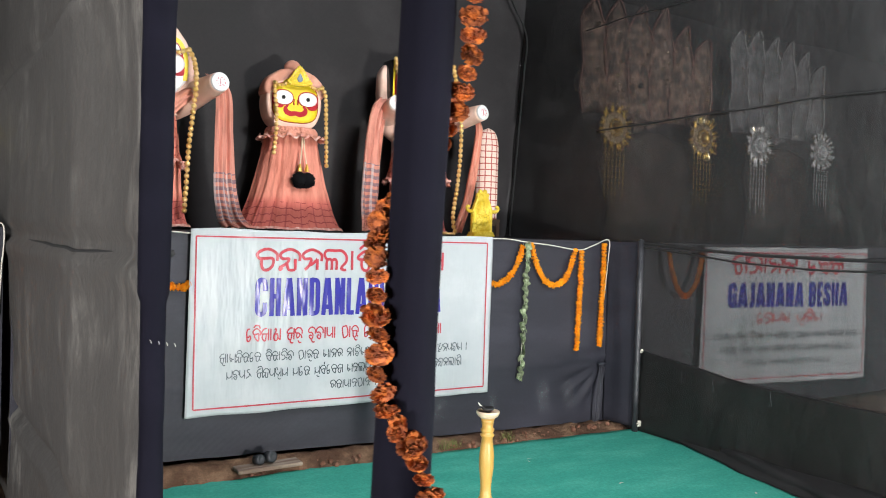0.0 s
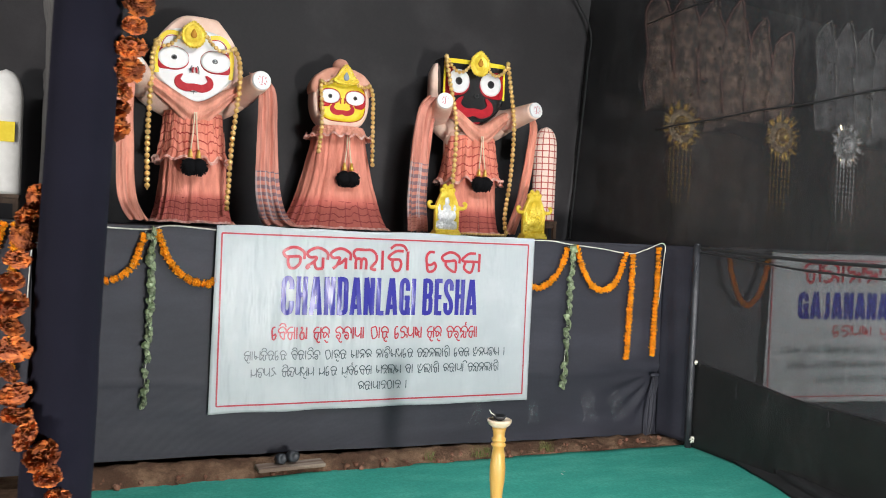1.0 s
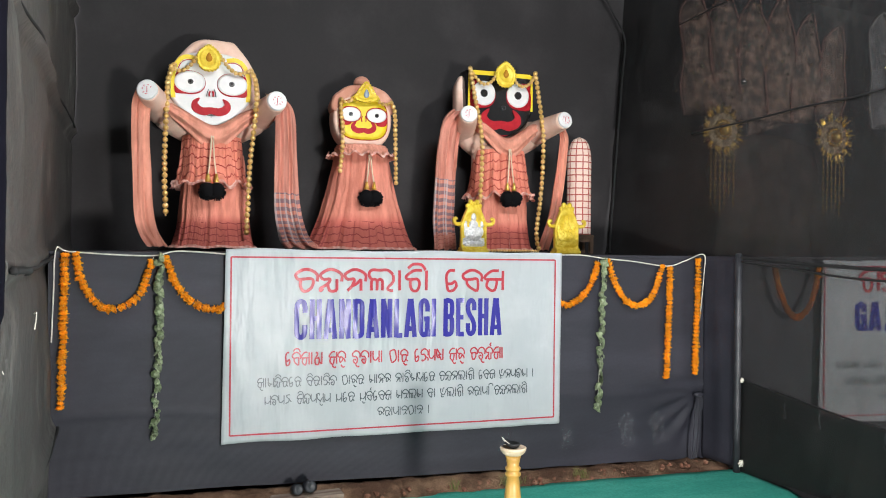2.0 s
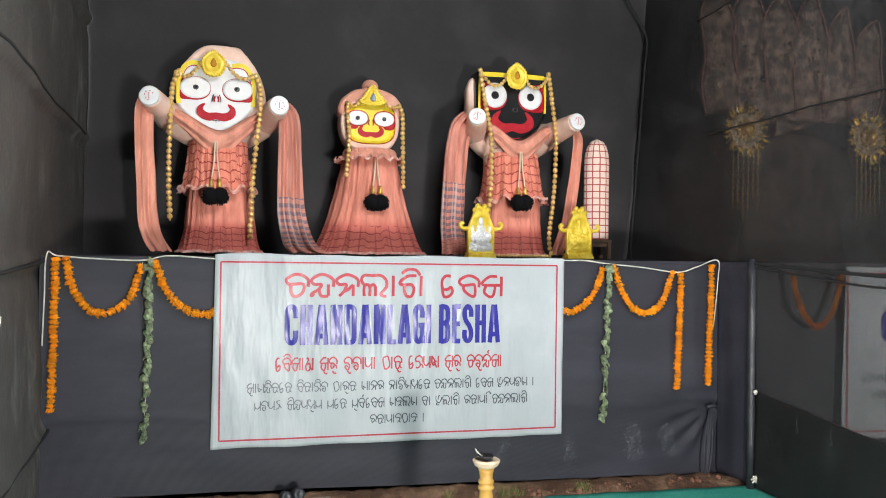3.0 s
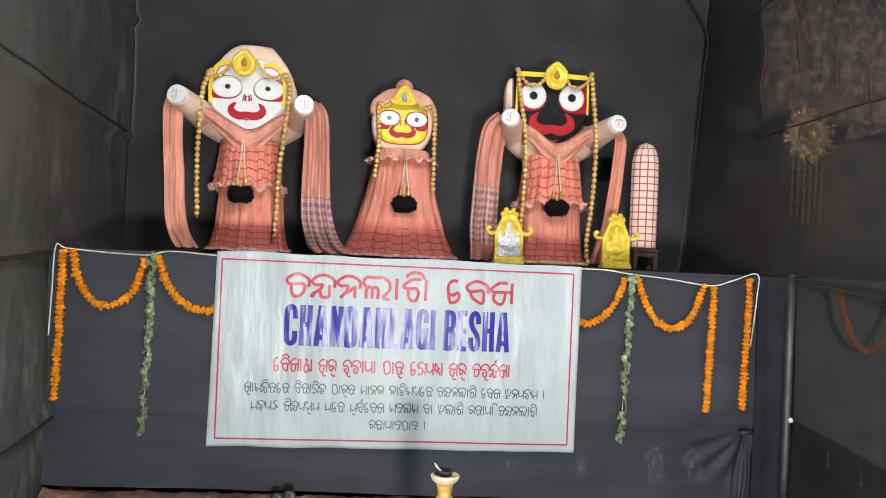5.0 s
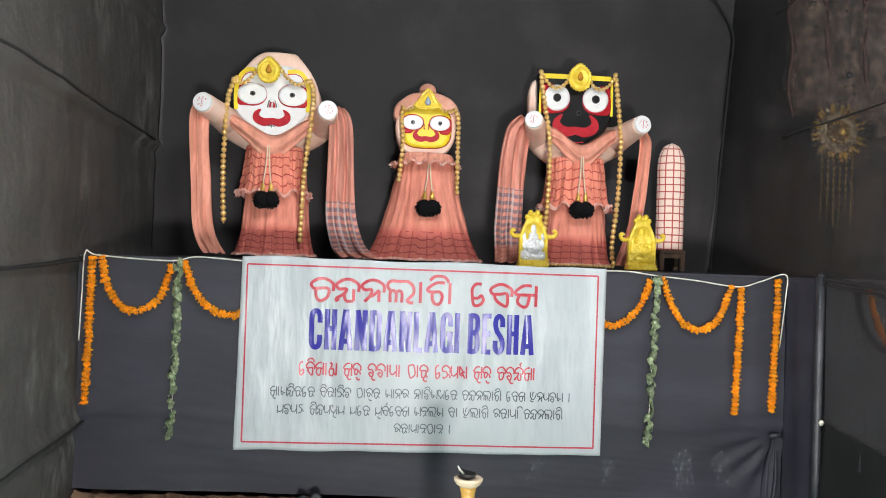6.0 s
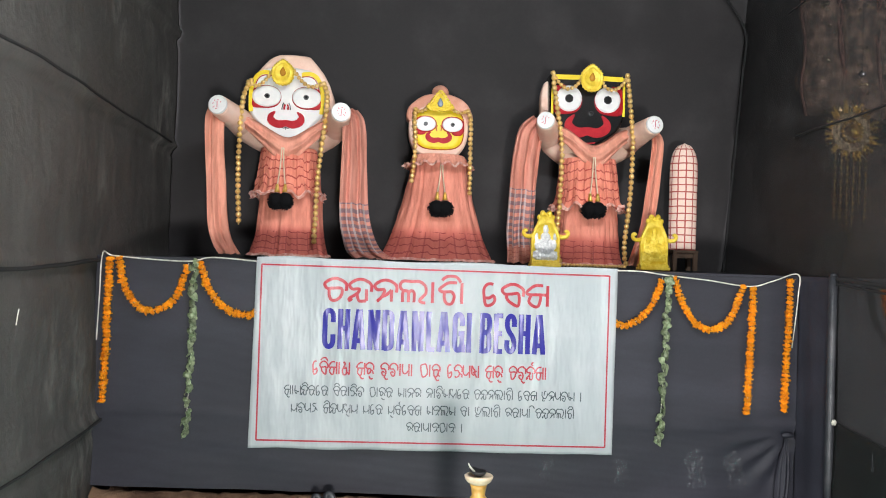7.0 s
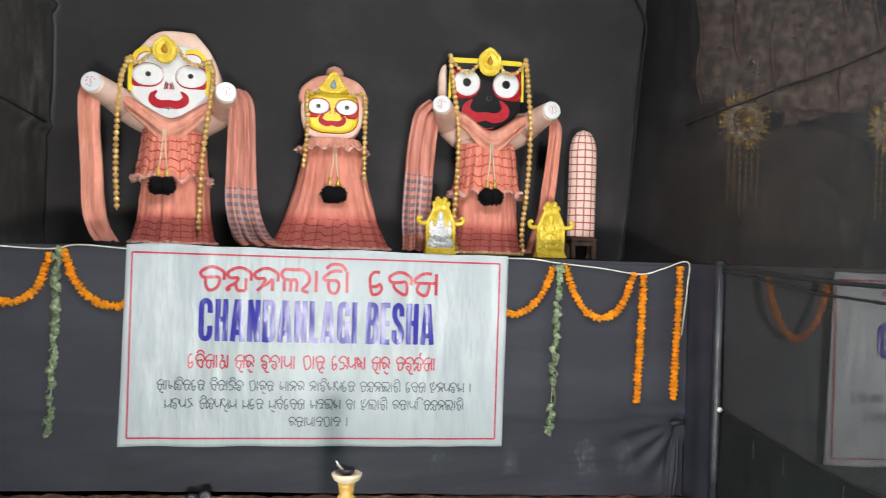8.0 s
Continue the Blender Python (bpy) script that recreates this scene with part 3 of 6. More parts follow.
# ---- cloth on the statues ----
def gown(name, cx, cy, z0, z1, top, bottom, ry, pleats, amp, material, seed, label, hem=0.012, flare=1.0):
    """A pleated cloth round a statue, from z1 down to z0; v runs upwards."""
    def fn(u, v):
        a = 2 * math.pi * u - math.pi / 2
        k = 1 - v
        rx = top + (bottom - top) * k ** flare
        rr = ry * (1 + 0.35 * k)
        ph = a * pleats + 4.5 * wob(math.cos(a) * 2.2, math.sin(a) * 2.2, seed) + 1.6 * wob(a * 2, v * 2.5, seed)
        swell = 0.35 + 0.9 * abs(wob(math.cos(a) * 3, math.sin(a) * 3, seed + 6))
        rip = amp * swell * (0.4 + 0.6 * k) * (math.sin(ph) + 0.6 * math.sin(ph * 2.3 + seed)) + 0.006 * wob(a * 9, v * 6, seed + 3) + 0.0045 * wob(a * 26, v * 4, seed + 9)
        z = z0 + (z1 - z0) * v + hem * (math.sin(a * pleats * 0.7 + seed) + wob(a * 3, seed)) * k ** 3
        out = 0.03 * k ** 8
        return (cx + (rx + rip + out) * math.cos(a), cy + (rr + rip + out) * math.sin(a), z)

    def edge(u, v):
        x, y, z = fn(u, 0.0)
        a = 2 * math.pi * u - math.pi / 2
        out = 0.004 + (0.011 + 0.008 * wob(a * 9, seed)) * (1 - v) + 0.006 * math.sin(a * 47 + 3 * wob(a * 4, seed + 1)) * (1 - v)
        return (x + out * math.cos(a), y + out * math.sin(a), z + 0.016 * v + 0.006 * wob(a * 12, v, seed))

    bm = sheet(fn, 170, 34, closed=False)
    ob = tagged(part(name, bm, material, None, "", True), label, "cloth", "cloth on the statues")
    part("hem", sheet(edge, 220, 3), PALE_HEM, ob, "pale crumpled selvedge", True)
    return ob


PALE_HEM = worn(mat("pale_pink_selvedge", (0.72, 0.42, 0.36), 0.9, 0, 0.1), (0.62, 0.28, 0.23), (0.8, 0.55, 0.48), 22)
SKIRT_LABEL = "long pleated salmon cotton skirt with a dark red check hem"
gown("skirt", -1.012, 1.2, 1.452, 2.1, 0.2, 0.25, 0.17, 13, 0.016, SKIRT, 2, SKIRT_LABEL, 0.004)
gown("skirt", 1.17, 1.2, 1.452, 2.1, 0.215, 0.235, 0.17, 13, 0.016, SKIRT, 5, SKIRT_LABEL, 0.004)
gown("gown", 0.055, 1.22, 1.452, 2.2, 0.195, 0.385, 0.17, 15, 0.016, SKIRT, 8, "wide pleated salmon gown spread over the stage cloth", 0.003, 1.35)
gown("frill", -1.03, 1.19, 1.875, 2.22, 0.19, 0.22, 0.19, 17, 0.013, FRILL, 12, "gathered salmon check apron round the white-faced statue", 0.02, 0.7)
gown("frill", 1.17, 1.19, 1.86, 2.23, 0.195, 0.23, 0.19, 17, 0.013, FRILL, 15, "gathered salmon check apron round the black-faced statue", 0.02, 0.7)
gown("collar", 0.05, 1.2, 2.13, 2.215, 0.185, 0.21, 0.175, 24, 0.012, PLAIN_SALMON, 18, "bunched salmon cloth collar under the yellow face", 0.012)


def hang(name, line, half, folds, amp, material, seed, label, depth=(0.0, 0.0)):
    """A strip of cloth that hangs along a line; half gives its half width at t. v runs from its foot to its top."""
    def fn(u, v):
        t = 1 - v
        p = along(line, t)
        w = half(t)
        s = u * 2 - 1
        fold = amp * (math.sin(s * folds * math.pi + 1.3 * wob(t * 2, seed)) + 0.4 * math.sin(s * folds * 5.3 + seed + t * 2))
        return (p.x + s * w + 0.006 * wob(s * 2, t * 6, seed), p.y + fold + depth[0] * s + depth[1] * abs(s), p.z + 0.012 * wob(s * 3, t * 3, seed + 1))

    return tagged(part(name, sheet(fn, 36, 60, 0.003), material, None, "", True), label, "shawl", "cloth on the statues")


hang("shawl", [(-1.45, 0.9, 2.5), (-1.49, 0.84, 2.36), (-1.485, 0.9, 2.0), (-1.46, 0.93, 1.62), (-1.38, 0.93, 1.456)], lambda t: 0.05 + 0.014 * t, 2, 0.014, PLAIN_SALMON, 31, "long salmon shawl end hanging from the statue's arm to the stage", (0.05, 0))
hang("shawl", [(-0.62, 0.97, 2.5), (-0.565, 0.9, 2.4), (-0.55, 0.9, 2.1), (-0.54, 0.9, 1.75), (-0.48, 0.95, 1.53), (-0.4, 1.0, 1.456)], lambda t: 0.075 + 0.07 * t * t, 3, 0.018, SHAWL, 34, "salmon shawl with blue-grey plaid bands hanging from the statue's arm", (0.07, 0))
hang("shawl", [(0.8, 1.05, 2.5), (0.7, 1.0, 2.38), (0.66, 1.0, 2.05), (0.65, 1.0, 1.7), (0.66, 1.0, 1.456)], lambda t: 0.1 + 0.012 * t, 3, 0.02, SHAWL, 37, "salmon shawl with a grey plaid band hanging from the statue's arm", (0.07, 0))
hang("shawl", [(1.57, 1.0, 2.46), (1.605, 0.93, 2.34), (1.59, 0.95, 2.05), (1.565, 1.0, 1.75), (1.5, 1.05, 1.458)], lambda t: 0.055 + 0.015 * t, 2, 0.02, PLAIN_SALMON, 39, "narrow salmon shawl end hanging behind the small gold frame", (0.05, 0))


def scarf(cx, left, right, low, seed, label):
    """Cloth slung from arm to arm below the chin, with folds along it."""
    line = [left, ((left[0] * 1.4 + cx) / 2.4, 0.985, low + 0.14), (cx, 0.965, low), ((right[0] * 1.4 + cx) / 2.4, 0.985, low + 0.14), right]

    def fn(u, v):
        p = along(line, u)
        s = v * 2 - 1
        w = 0.075 + 0.03 * math.cos((u - 0.5) * 2 * math.pi)
        return (p.x, p.y + 0.05 * s * s + 0.009 * math.sin(s * 8 + 2 * wob(u * 4, seed)) + 0.006 * wob(u * 14, s * 2, seed), p.z + s * w * 0.8 + 0.008 * wob(u * 6, s, seed + 2))

    return tagged(part("scarf", sheet(fn, 60, 22, 0.004), PLAIN_SALMON, None, "", True), label, "scarf", "cloth on the statues")


scarf(-1.03, (-1.42, 1.02, 2.45), (-0.66, 1.02, 2.45), 2.2, 51, "salmon scarf slung across the white-faced statue's chest")
scarf(1.17, (0.82, 1.03, 2.45), (1.52, 1.02, 2.45), 2.235, 54, "salmon scarf slung across the black-faced statue's chest")


def hood(name, cx, cz, shape, y0, depth, label, grow=1.09, material=PEACH):
    """Head cloth drawn tight over the back of a head, soft at its front edge and wrinkled."""
    bm = bmesh.new()
    rings = []
    for v, k in ((0.0, 0.6), (0.0, 0.93), (0.03, 0.98), (0.1, 1.0), (0.3, 1.0), (0.55, 0.98), (0.8, 0.9), (1.0, 0.6)):
        ring = []
        for i in range(96):
            p = shape(2 * math.pi * i / 96)
            q = grow * k * (1 + 0.018 * wob(p[0] * 14, p[1] * 14, v * 5) * (v > 0.02))
            ring.append((cx + p[0] * q, y0 + depth * v + 0.006 * wob(p[0] * 20, p[1] * 20), cz + p[1] * q))
        rings.append(ring)
    loft(bm, rings, 0)
    return tagged(part(name, bm, material, None, "", True), label, "head cloth", "cloth on the statues")


hood1 = closed(((0.0, -0.25), (0.18, -0.2), (0.3, -0.08), (0.315, 0.03), (0.27, 0.16), (0.225, 0.235), (0.165, 0.31), (0.12, 0.338), (0.0, 0.345), (-0.085, 0.338), (-0.15, 0.29), (-0.225, 0.21), (-0.268, 0.1), (-0.27, -0.05), (-0.2, -0.18)))
hood("hood", -1.036, 2.53, hood1, 1.085, 0.25, "peach head cloth with a flat folded top", 1.02)
hood2 = mirrored(((0.1, 0.02), (0.2, 0.06), (0.236, 0.1), (0.225, 0.155), (0.185, 0.21), (0.12, 0.25), (0.05, 0.268)))
hood("hood", 0.042, 2.382, hood2, 1.1, 0.27, "salmon head cloth gathered to a knot", 1.02, DOME_CLOTH)
hood("hood", 1.09, 2.57, lambda a: (0.28 * math.copysign(abs(math.cos(a)) ** 0.4, math.cos(a)), 0.245 * math.copysign(abs(math.sin(a)) ** 0.4, math.sin(a)) if math.sin(a) > 0 else 0.2 * math.sin(a)), 1.15, 0.2, "peach cloth covering the back of the black-faced statue", 1.04)
bm = bmesh.new()
bmesh.ops.create_uvsphere(bm, u_segments=20, v_segments=12, radius=0.062)
for v in bm.verts:
    v.co *= 1 + 0.06 * wob(v.co.x * 20, v.co.y * 20, v.co.z * 20)
    v.co.z *= 0.85
    v.co += Vector((0.048, 1.2, 2.682))
tagged(part("cloth_knot", bm, DOME_CLOTH, None, "", True), "round salmon cloth knot on top of the head cloth", "knot", "head knots")

# ---- gold and tassels on the statues ----
def ball(bm, p, r, seg=8, rings=5, squash=1.0, index=0):
    b = bmesh.new()
    bmesh.ops.create_uvsphere(b, u_segments=seg, v_segments=rings, radius=r)
    for f in b.faces:
        f.smooth = True
    merge(bm, b, Matrix.Translation(p) @ Matrix.Diagonal((1, 1, squash, 1)), index)


def bead_string(line, r, label):
    """Gold beads threaded close together along a line."""
    bm = bmesh.new()
    pts = [along(line, i / 400) for i in range(401)]
    walked, last = 0.0, pts[0]
    ball(bm, last, r)
    for p in pts[1:]:
        walked += (p - last).length
        last = p
        if walked >= r * 1.9:
            walked = 0.0
            ball(bm, p + Vector((0.2 * r * wob(p.z * 90, p.x * 40), 0, 0)), r * (1 + 0.12 * wob(p.z * 60, 3)))
    tube(line, r * 0.3, 40, 5, 0, bm)
    return tagged(part("bead_string", bm, BEAD, None, "", True), label, "beads", "gold bead strings")


BEADS = "string of round gold beads hanging beside the statue's face"
bead_string([(-1.29, 1.02, 2.67), (-1.325, 0.98, 2.58), (-1.335, 0.92, 2.4), (-1.345, 0.94, 2.0), (-1.335, 0.97, 1.66)], 0.0195, BEADS)
bead_string([(-0.785, 1.02, 2.67), (-0.757, 0.98, 2.58), (-0.76, 0.92, 2.4), (-0.8, 0.92, 2.0), (-0.815, 0.95, 1.55)], 0.0195, BEADS)
bead_string([(-1.31, 1.01, 2.66), (-1.25, 1.0, 2.632), (-1.19, 0.99, 2.67), (-1.13, 0.99, 2.745), (-1.068, 1.0, 2.76), (-1.0, 0.99, 2.75), (-0.95, 0.99, 2.69), (-0.88, 1.0, 2.64), (-0.8, 1.01, 2.665)], 0.015, "gold bead chain across the white forehead")
bead_string([(-0.135, 1.07, 2.53), (-0.14, 1.05, 2.46), (-0.13, 1.03, 2.25), (-0.15, 1.02, 2.0)], 0.018, BEADS)
bead_string([(0.24, 1.07, 2.53), (0.262, 1.05, 2.46), (0.262, 1.03, 2.25), (0.265, 1.01, 1.93)], 0.018, BEADS)
bead_string([(-0.135, 1.05, 2.525), (-0.1, 1.04, 2.51), (-0.055, 1.035, 2.535), (0.0, 1.03, 2.6), (0.038, 1.03, 2.64), (0.08, 1.03, 2.6), (0.13, 1.035, 2.53), (0.19, 1.04, 2.51), (0.235, 1.05, 2.53)], 0.0135, "gold bead chain across the yellow forehead")
bead_string([(0.855, 1.02, 2.825), (0.87, 0.98, 2.65), (0.91, 0.91, 2.3), (0.91, 0.92, 1.9), (0.905, 0.97, 1.6), (0.93, 0.93, 1.46)], 0.0195, BEADS)
bead_string([(1.4, 1.02, 2.83), (1.41, 0.98, 2.65), (1.42, 0.91, 2.3), (1.41, 0.92, 1.9), (1.39, 0.95, 1.6), (1.4, 0.93, 1.46)], 0.0195, BEADS)
bead_string([(0.86, 1.01, 2.81), (0.9, 1.0, 2.75), (0.955, 0.995, 2.71), (1.02, 0.99, 2.735), (1.07, 0.99, 2.8), (1.13, 1.0, 2.82), (1.19, 0.99, 2.8), (1.23, 0.99, 2.735), (1.29, 0.995, 2.715), (1.35, 1.0, 2.75), (1.4, 1.01, 2.82)], 0.015, "gold bead chain across the black forehead")
bead_string([(0.86, 0.93, 1.452), (1.0, 0.9, 1.452), (1.2, 0.9, 1.452), (1.4, 0.93, 1.452)], 0.012, "gold bead string lying on the stage cloth")


def crown(cx, y, cz, half, label, jewel, petals):
    """A gilt forehead ornament: a plate with a beaded lacy rim, raised rings and a drop-shaped stone."""
    thing = empty("forehead_ornament", cx, y, cz, label=label, category="ornament", group="gold ornaments")
    shape = mirrored(half)
    mid = sum(p[1] for p in half) / len(half)

    def ring(s, d, lace=0.0):
        out = []
        for i in range(96):
            x, z = shape(2 * math.pi * i / 96)
            k = s * (1 + lace * math.cos(i * petals * 2 * math.pi / 96))
            out.append((x * k, d, mid + (z - mid) * k))
        return out

    bm = bmesh.new()
    loft(bm, [ring(1.0, 0.0, 0.035), ring(1.0, -0.009, 0.035), ring(0.9, -0.014, 0.03), ring(0.84, -0.009), ring(0.74, -0.009), ring(0.68, -0.018), ring(0.6, -0.018), ring(0.54, -0.011), ring(0.1, -0.012)], 0)
    plate = part("plate", bm, BRIGHT_GOLD, thing)
    for i in range(0, 96, 4):
        x, z = shape(2 * math.pi * i / 96)
        bm = bmesh.new()
        ball(bm, (x * 0.94, -0.014, mid + (z - mid) * 0.94), 0.0068, 8, 6)
        part("bead", bm, BRIGHT_GOLD, plate)
    bm = bmesh.new()
    loft(bm, [[(0.021 * k * math.cos(q) * (1 - 0.5 * max(0, math.sin(q))), d, mid - 0.006 + 0.03 * k * math.sin(q) * (1.25 if math.sin(q) > 0 else 0.8)) for q in [2 * math.pi * i / 28 for i in range(28)]] for k, d in ((1.0, -0.01), (1.0, -0.02), (0.6, -0.026), (0.1, -0.028))], 0)
    part("jewel", bm, jewel, thing, "small drop-shaped centre stone")
    return thing


AMBER = mat("amber_stone", (0.45, 0.2, 0.02), 0.2)
BLUE_STONE = mat("blue_grey_stone", (0.25, 0.3, 0.4), 0.15)
OVAL = (0.025, -0.086), (0.062, -0.06), (0.08, -0.01), (0.072, 0.035), (0.045, 0.066), (0.012, 0.09)
crown(-1.068, 0.985, 2.726, OVAL, "oval yellow-gold forehead ornament on the white-faced statue", AMBER, 24)
crown(1.13, 0.985, 2.79, [(x * 1.06, z * 1.1) for x, z in OVAL], "pointed yellow-gold forehead ornament on the black-faced statue", AMBER, 24)
crown(0.038, 1.03, 2.57, ((0.03, -0.055), (0.075, -0.045), (0.1, -0.025), (0.07, 0.01), (0.045, 0.05), (0.012, 0.09)), "tall leaf-shaped gold forehead ornament on the yellow-faced statue", BLUE_STONE, 20)


def tassel(cx, y, z_top, z_cap):
    """Two cream cords with brass caps and black yarn pompons."""
    thing = empty("tassel", cx, y, z_top, label="pair of black yarn tassels on cream cords with brass caps", category="tassel", group="tassels")
    h = z_top - z_cap
    for s in (-1, 1):
        part("cord", tube([(0.006 * s, 0, 0), (0.012 * s, -0.012, -h * 0.5), (0.027 * s, -0.02, -h)], 0.005, 10, 6), CORD, thing, "", True)
        part("cap", merge(bmesh.new(), lathe([(0.008, 0.0), (0.012, -0.02), (0.017, -0.045), (0.02, -0.055)], 14), Matrix.Translation((0.027 * s, -0.022, -h + 0.01))), GOLD, thing, "brass cap", True)
        bm = bmesh.new()
        rng = random.Random(int(cx * 100) + s + 7)
        for i in range(260):
            a, e = rng.uniform(0, 2 * math.pi), rng.uniform(-1.35, 0.9)
            d = Vector((math.cos(a) * math.cos(e), math.sin(a) * math.cos(e) * 0.7, math.sin(e)))
            c = Vector((0.03 * s, -0.028, -h - 0.1))
            q = c + d * 0.057 * rng.uniform(0.85, 1.18)
            tube([c + d * 0.02, c + d * 0.04 + Vector((0, 0, 0.004)), q - Vector((0, 0, 0.008))], 0.0042, 3, 4, 0, bm)
        ball(bm, (0.03 * s, -0.028, -h - 0.1), 0.052, 14, 10)
        part("pompon", bm, YARN, thing, "frayed black yarn pompon")


tassel(-1.045, 0.93, 2.2, 1.935)
tassel(0.06, 0.985, 2.14, 1.925)
tassel(1.15, 0.93, 2.22, 1.95)


# each statue with all that it wears stands at its own distance from the stage's edge
STATUES = {-1.03: (1.014, (0.0046, 0.067, -0.0206)), 0.062: (1.02, (0.0066, 0.096, -0.0294)), 1.162: (1.02, (-0.008, 0.096, -0.0294))}
WORN = ("statues on the stage", "cloth on the statues", "gold bead strings", "gold ornaments", "tassels", "head knots")
for ob in [o for o in scene.objects if o.get("group") in WORN and o.parent is None]:
    mid = sum(c[0] for c in ob.bound_box) / 8 if ob.type == "MESH" else ob.location.x
    size, shift = STATUES[min(STATUES, key=lambda q: abs(q - mid))]
    ob.matrix_world = Matrix.Translation(shift) @ Matrix.Scale(size, 4) @ ob.matrix_world


# ---- small shrine frames, clubs, stools ----
def shrine(cx, y, figure, label):
    """A small gilt niche on a stepped base with a raised seated shape inside."""
    thing = empty("shrine_frame", cx, y, TOP_Z + 0.004, label=label, category="shrine", group="small shrine frames")
    bm = box(bmesh.new(), -0.105, 0.105, -0.05, 0.06, 0, 0.022, 0.004)
    box(bm, -0.1, 0.1, -0.04, 0.05, 0.022, 0.04, 0.004)
    part("base", bm, BRIGHT_GOLD, thing)

    back = mirrored(((0.05, 0.035), (0.096, 0.035), (0.1, 0.04), (0.1, 0.12), (0.1, 0.215), (0.096, 0.224), (0.075, 0.275), (0.055, 0.32), (0.05, 0.35), (0.02, 0.352)))
    recess = mirrored(((0.04, 0.045), (0.084, 0.048), (0.086, 0.12), (0.082, 0.19), (0.06, 0.245), (0.02, 0.29)))
    turn = [2 * math.pi * k / 72 for k in range(72)]
    bm = bmesh.new()
    loft(bm, [[(back(a)[0] * k, d, back(a)[1]) for a in turn] for k, d in ((0.97, 0.022), (1.0, 0.014), (1.0, -0.014), (0.97, -0.018))] + [[(recess(a)[0] * k, d, 0.16 + (recess(a)[1] - 0.16) * k) for a in turn] for k, d in ((1.02, -0.018), (0.97, -0.006), (0.1, -0.005))], 0)
    part("niche", bm, BRIGHT_GOLD, thing)
    for s in (-1, 1):
        bm = tube([(s * 0.085, 0, 0.215), (s * 0.118, -0.006, 0.208), (s * 0.146, -0.01, 0.215), (s * 0.156, -0.01, 0.24), (s * 0.142, -0.012, 0.252), (s * 0.132, -0.012, 0.24)], lambda t: 0.017 * (1 - 0.4 * t), 18, 10)
        part("scroll", bm, BRIGHT_GOLD, thing, "", True)
    for k in range(5):
        bm = bmesh.new()
        ball(bm, (-0.048 + 0.024 * k, -0.004, 0.342 + 0.012 * (k % 2) + 0.014 * (k in (1, 2, 3))), 0.02 if k % 2 else 0.017, 12, 8, 1.2)
        part("crest_knob", bm, BRIGHT_GOLD, thing, "", True)
    # the seated relief is one cast sheet: lap, belly, arms, crowned top
    lumps = ((0, 0.07, 0.082, 0.03), (-0.045, 0.09, 0.04, 0.022), (0.047, 0.088, 0.04, 0.022), (0, 0.125, 0.05, 0.045), (-0.056, 0.15, 0.016, 0.04), (0.058, 0.15, 0.016, 0.04), (-0.06, 0.2, 0.013, 0.03), (0.062, 0.2, 0.013, 0.03), (-0.035, 0.168, 0.026, 0.018), (0.035, 0.168, 0.026, 0.018), (0.0, 0.2, 0.03, 0.03), (0.002, 0.165, 0.012, 0.035), (0.0, 0.25, 0.018, 0.034))

    def raised(u, v):
        x, z = -0.088 + 0.176 * u, 0.04 + 0.25 * v
        d = max(max(0.0, 1 - ((x - a) / c) ** 2 - ((z - b) / e) ** 2) ** 0.5 * (0.4 + 0.5 * min(c, e) / 0.03) for a, b, c, e in ((a, b, c * 1.22, e * 1.15) for a, b, c, e in lumps))
        d += 0.25 * wob(x * 70, z * 70, 3) * (d > 0.05)
        return (x * 1.06, 0.004 - 0.024 * max(0.0, d), 0.04 + (z - 0.04) * 1.04)

    bm = sheet(raised, 56, 72)
    bmesh.ops.delete(bm, geom=[f for f in bm.faces if min(-q.co.y for q in f.verts) < -0.0035], context="FACES")
    bmesh.ops.delete(bm, geom=[q for q in bm.verts if not q.link_faces], context="VERTS")
    part("relief", bm, figure, thing, "raised silver relief" if figure is SILVER else "raised gold relief", True)
    return thing


shrine(0.785, 0.84, SILVER, "small gilt shrine frame with a silver relief on the stage")
shrine(1.56, 0.86, BRIGHT_GOLD, "small gilt shrine frame with a golden relief on the stage")


def grid_cloth(name, base, line, nu, nv, w):
    m = mat(name, base, 0.85, 0, 0.2)
    uv = m.node_tree.nodes.new("ShaderNodeUVMap")
    sep = m.node_tree.nodes.new("ShaderNodeSeparateXYZ")
    lk(m, uv.outputs[0], sep.inputs[0])
    shake = calc(m, "MULTIPLY", calc(m, "SUBTRACT", noise_of(m, 9, 3), 0.5), 0.22)
    lu = calc(m, "LESS_THAN", calc(m, "FRACT", calc(m, "ADD", calc(m, "MULTIPLY", sep.outputs[0], nu), shake)), w)
    lv = calc(m, "LESS_THAN", calc(m, "FRACT", calc(m, "ADD", calc(m, "MULTIPLY", sep.outputs[1], nv), shake)), w)
    f = calc(m, "MAXIMUM", lu, lv)
    c = mixc(m, noise_of(m, 12), tuple(q * 0.92 for q in base), base)
    lk(m, mixc(m, calc(m, "MULTIPLY", f, 0.9), c, line), bsdf(m).inputs["Base Color"])
    bump(m, noise_of(m, 60, 4), 0.3, 0.004)
    return m


CLUB_CLOTH = grid_cloth("peach_grid_cloth", (0.86, 0.66, 0.57), (0.4, 0.04, 0.035), 11, 15, 0.17)
CLUB_WHITE = worn(mat("white_cotton", (0.75, 0.73, 0.7), 0.9), (0.7, 0.68, 0.65), (0.8, 0.78, 0.75), 8)


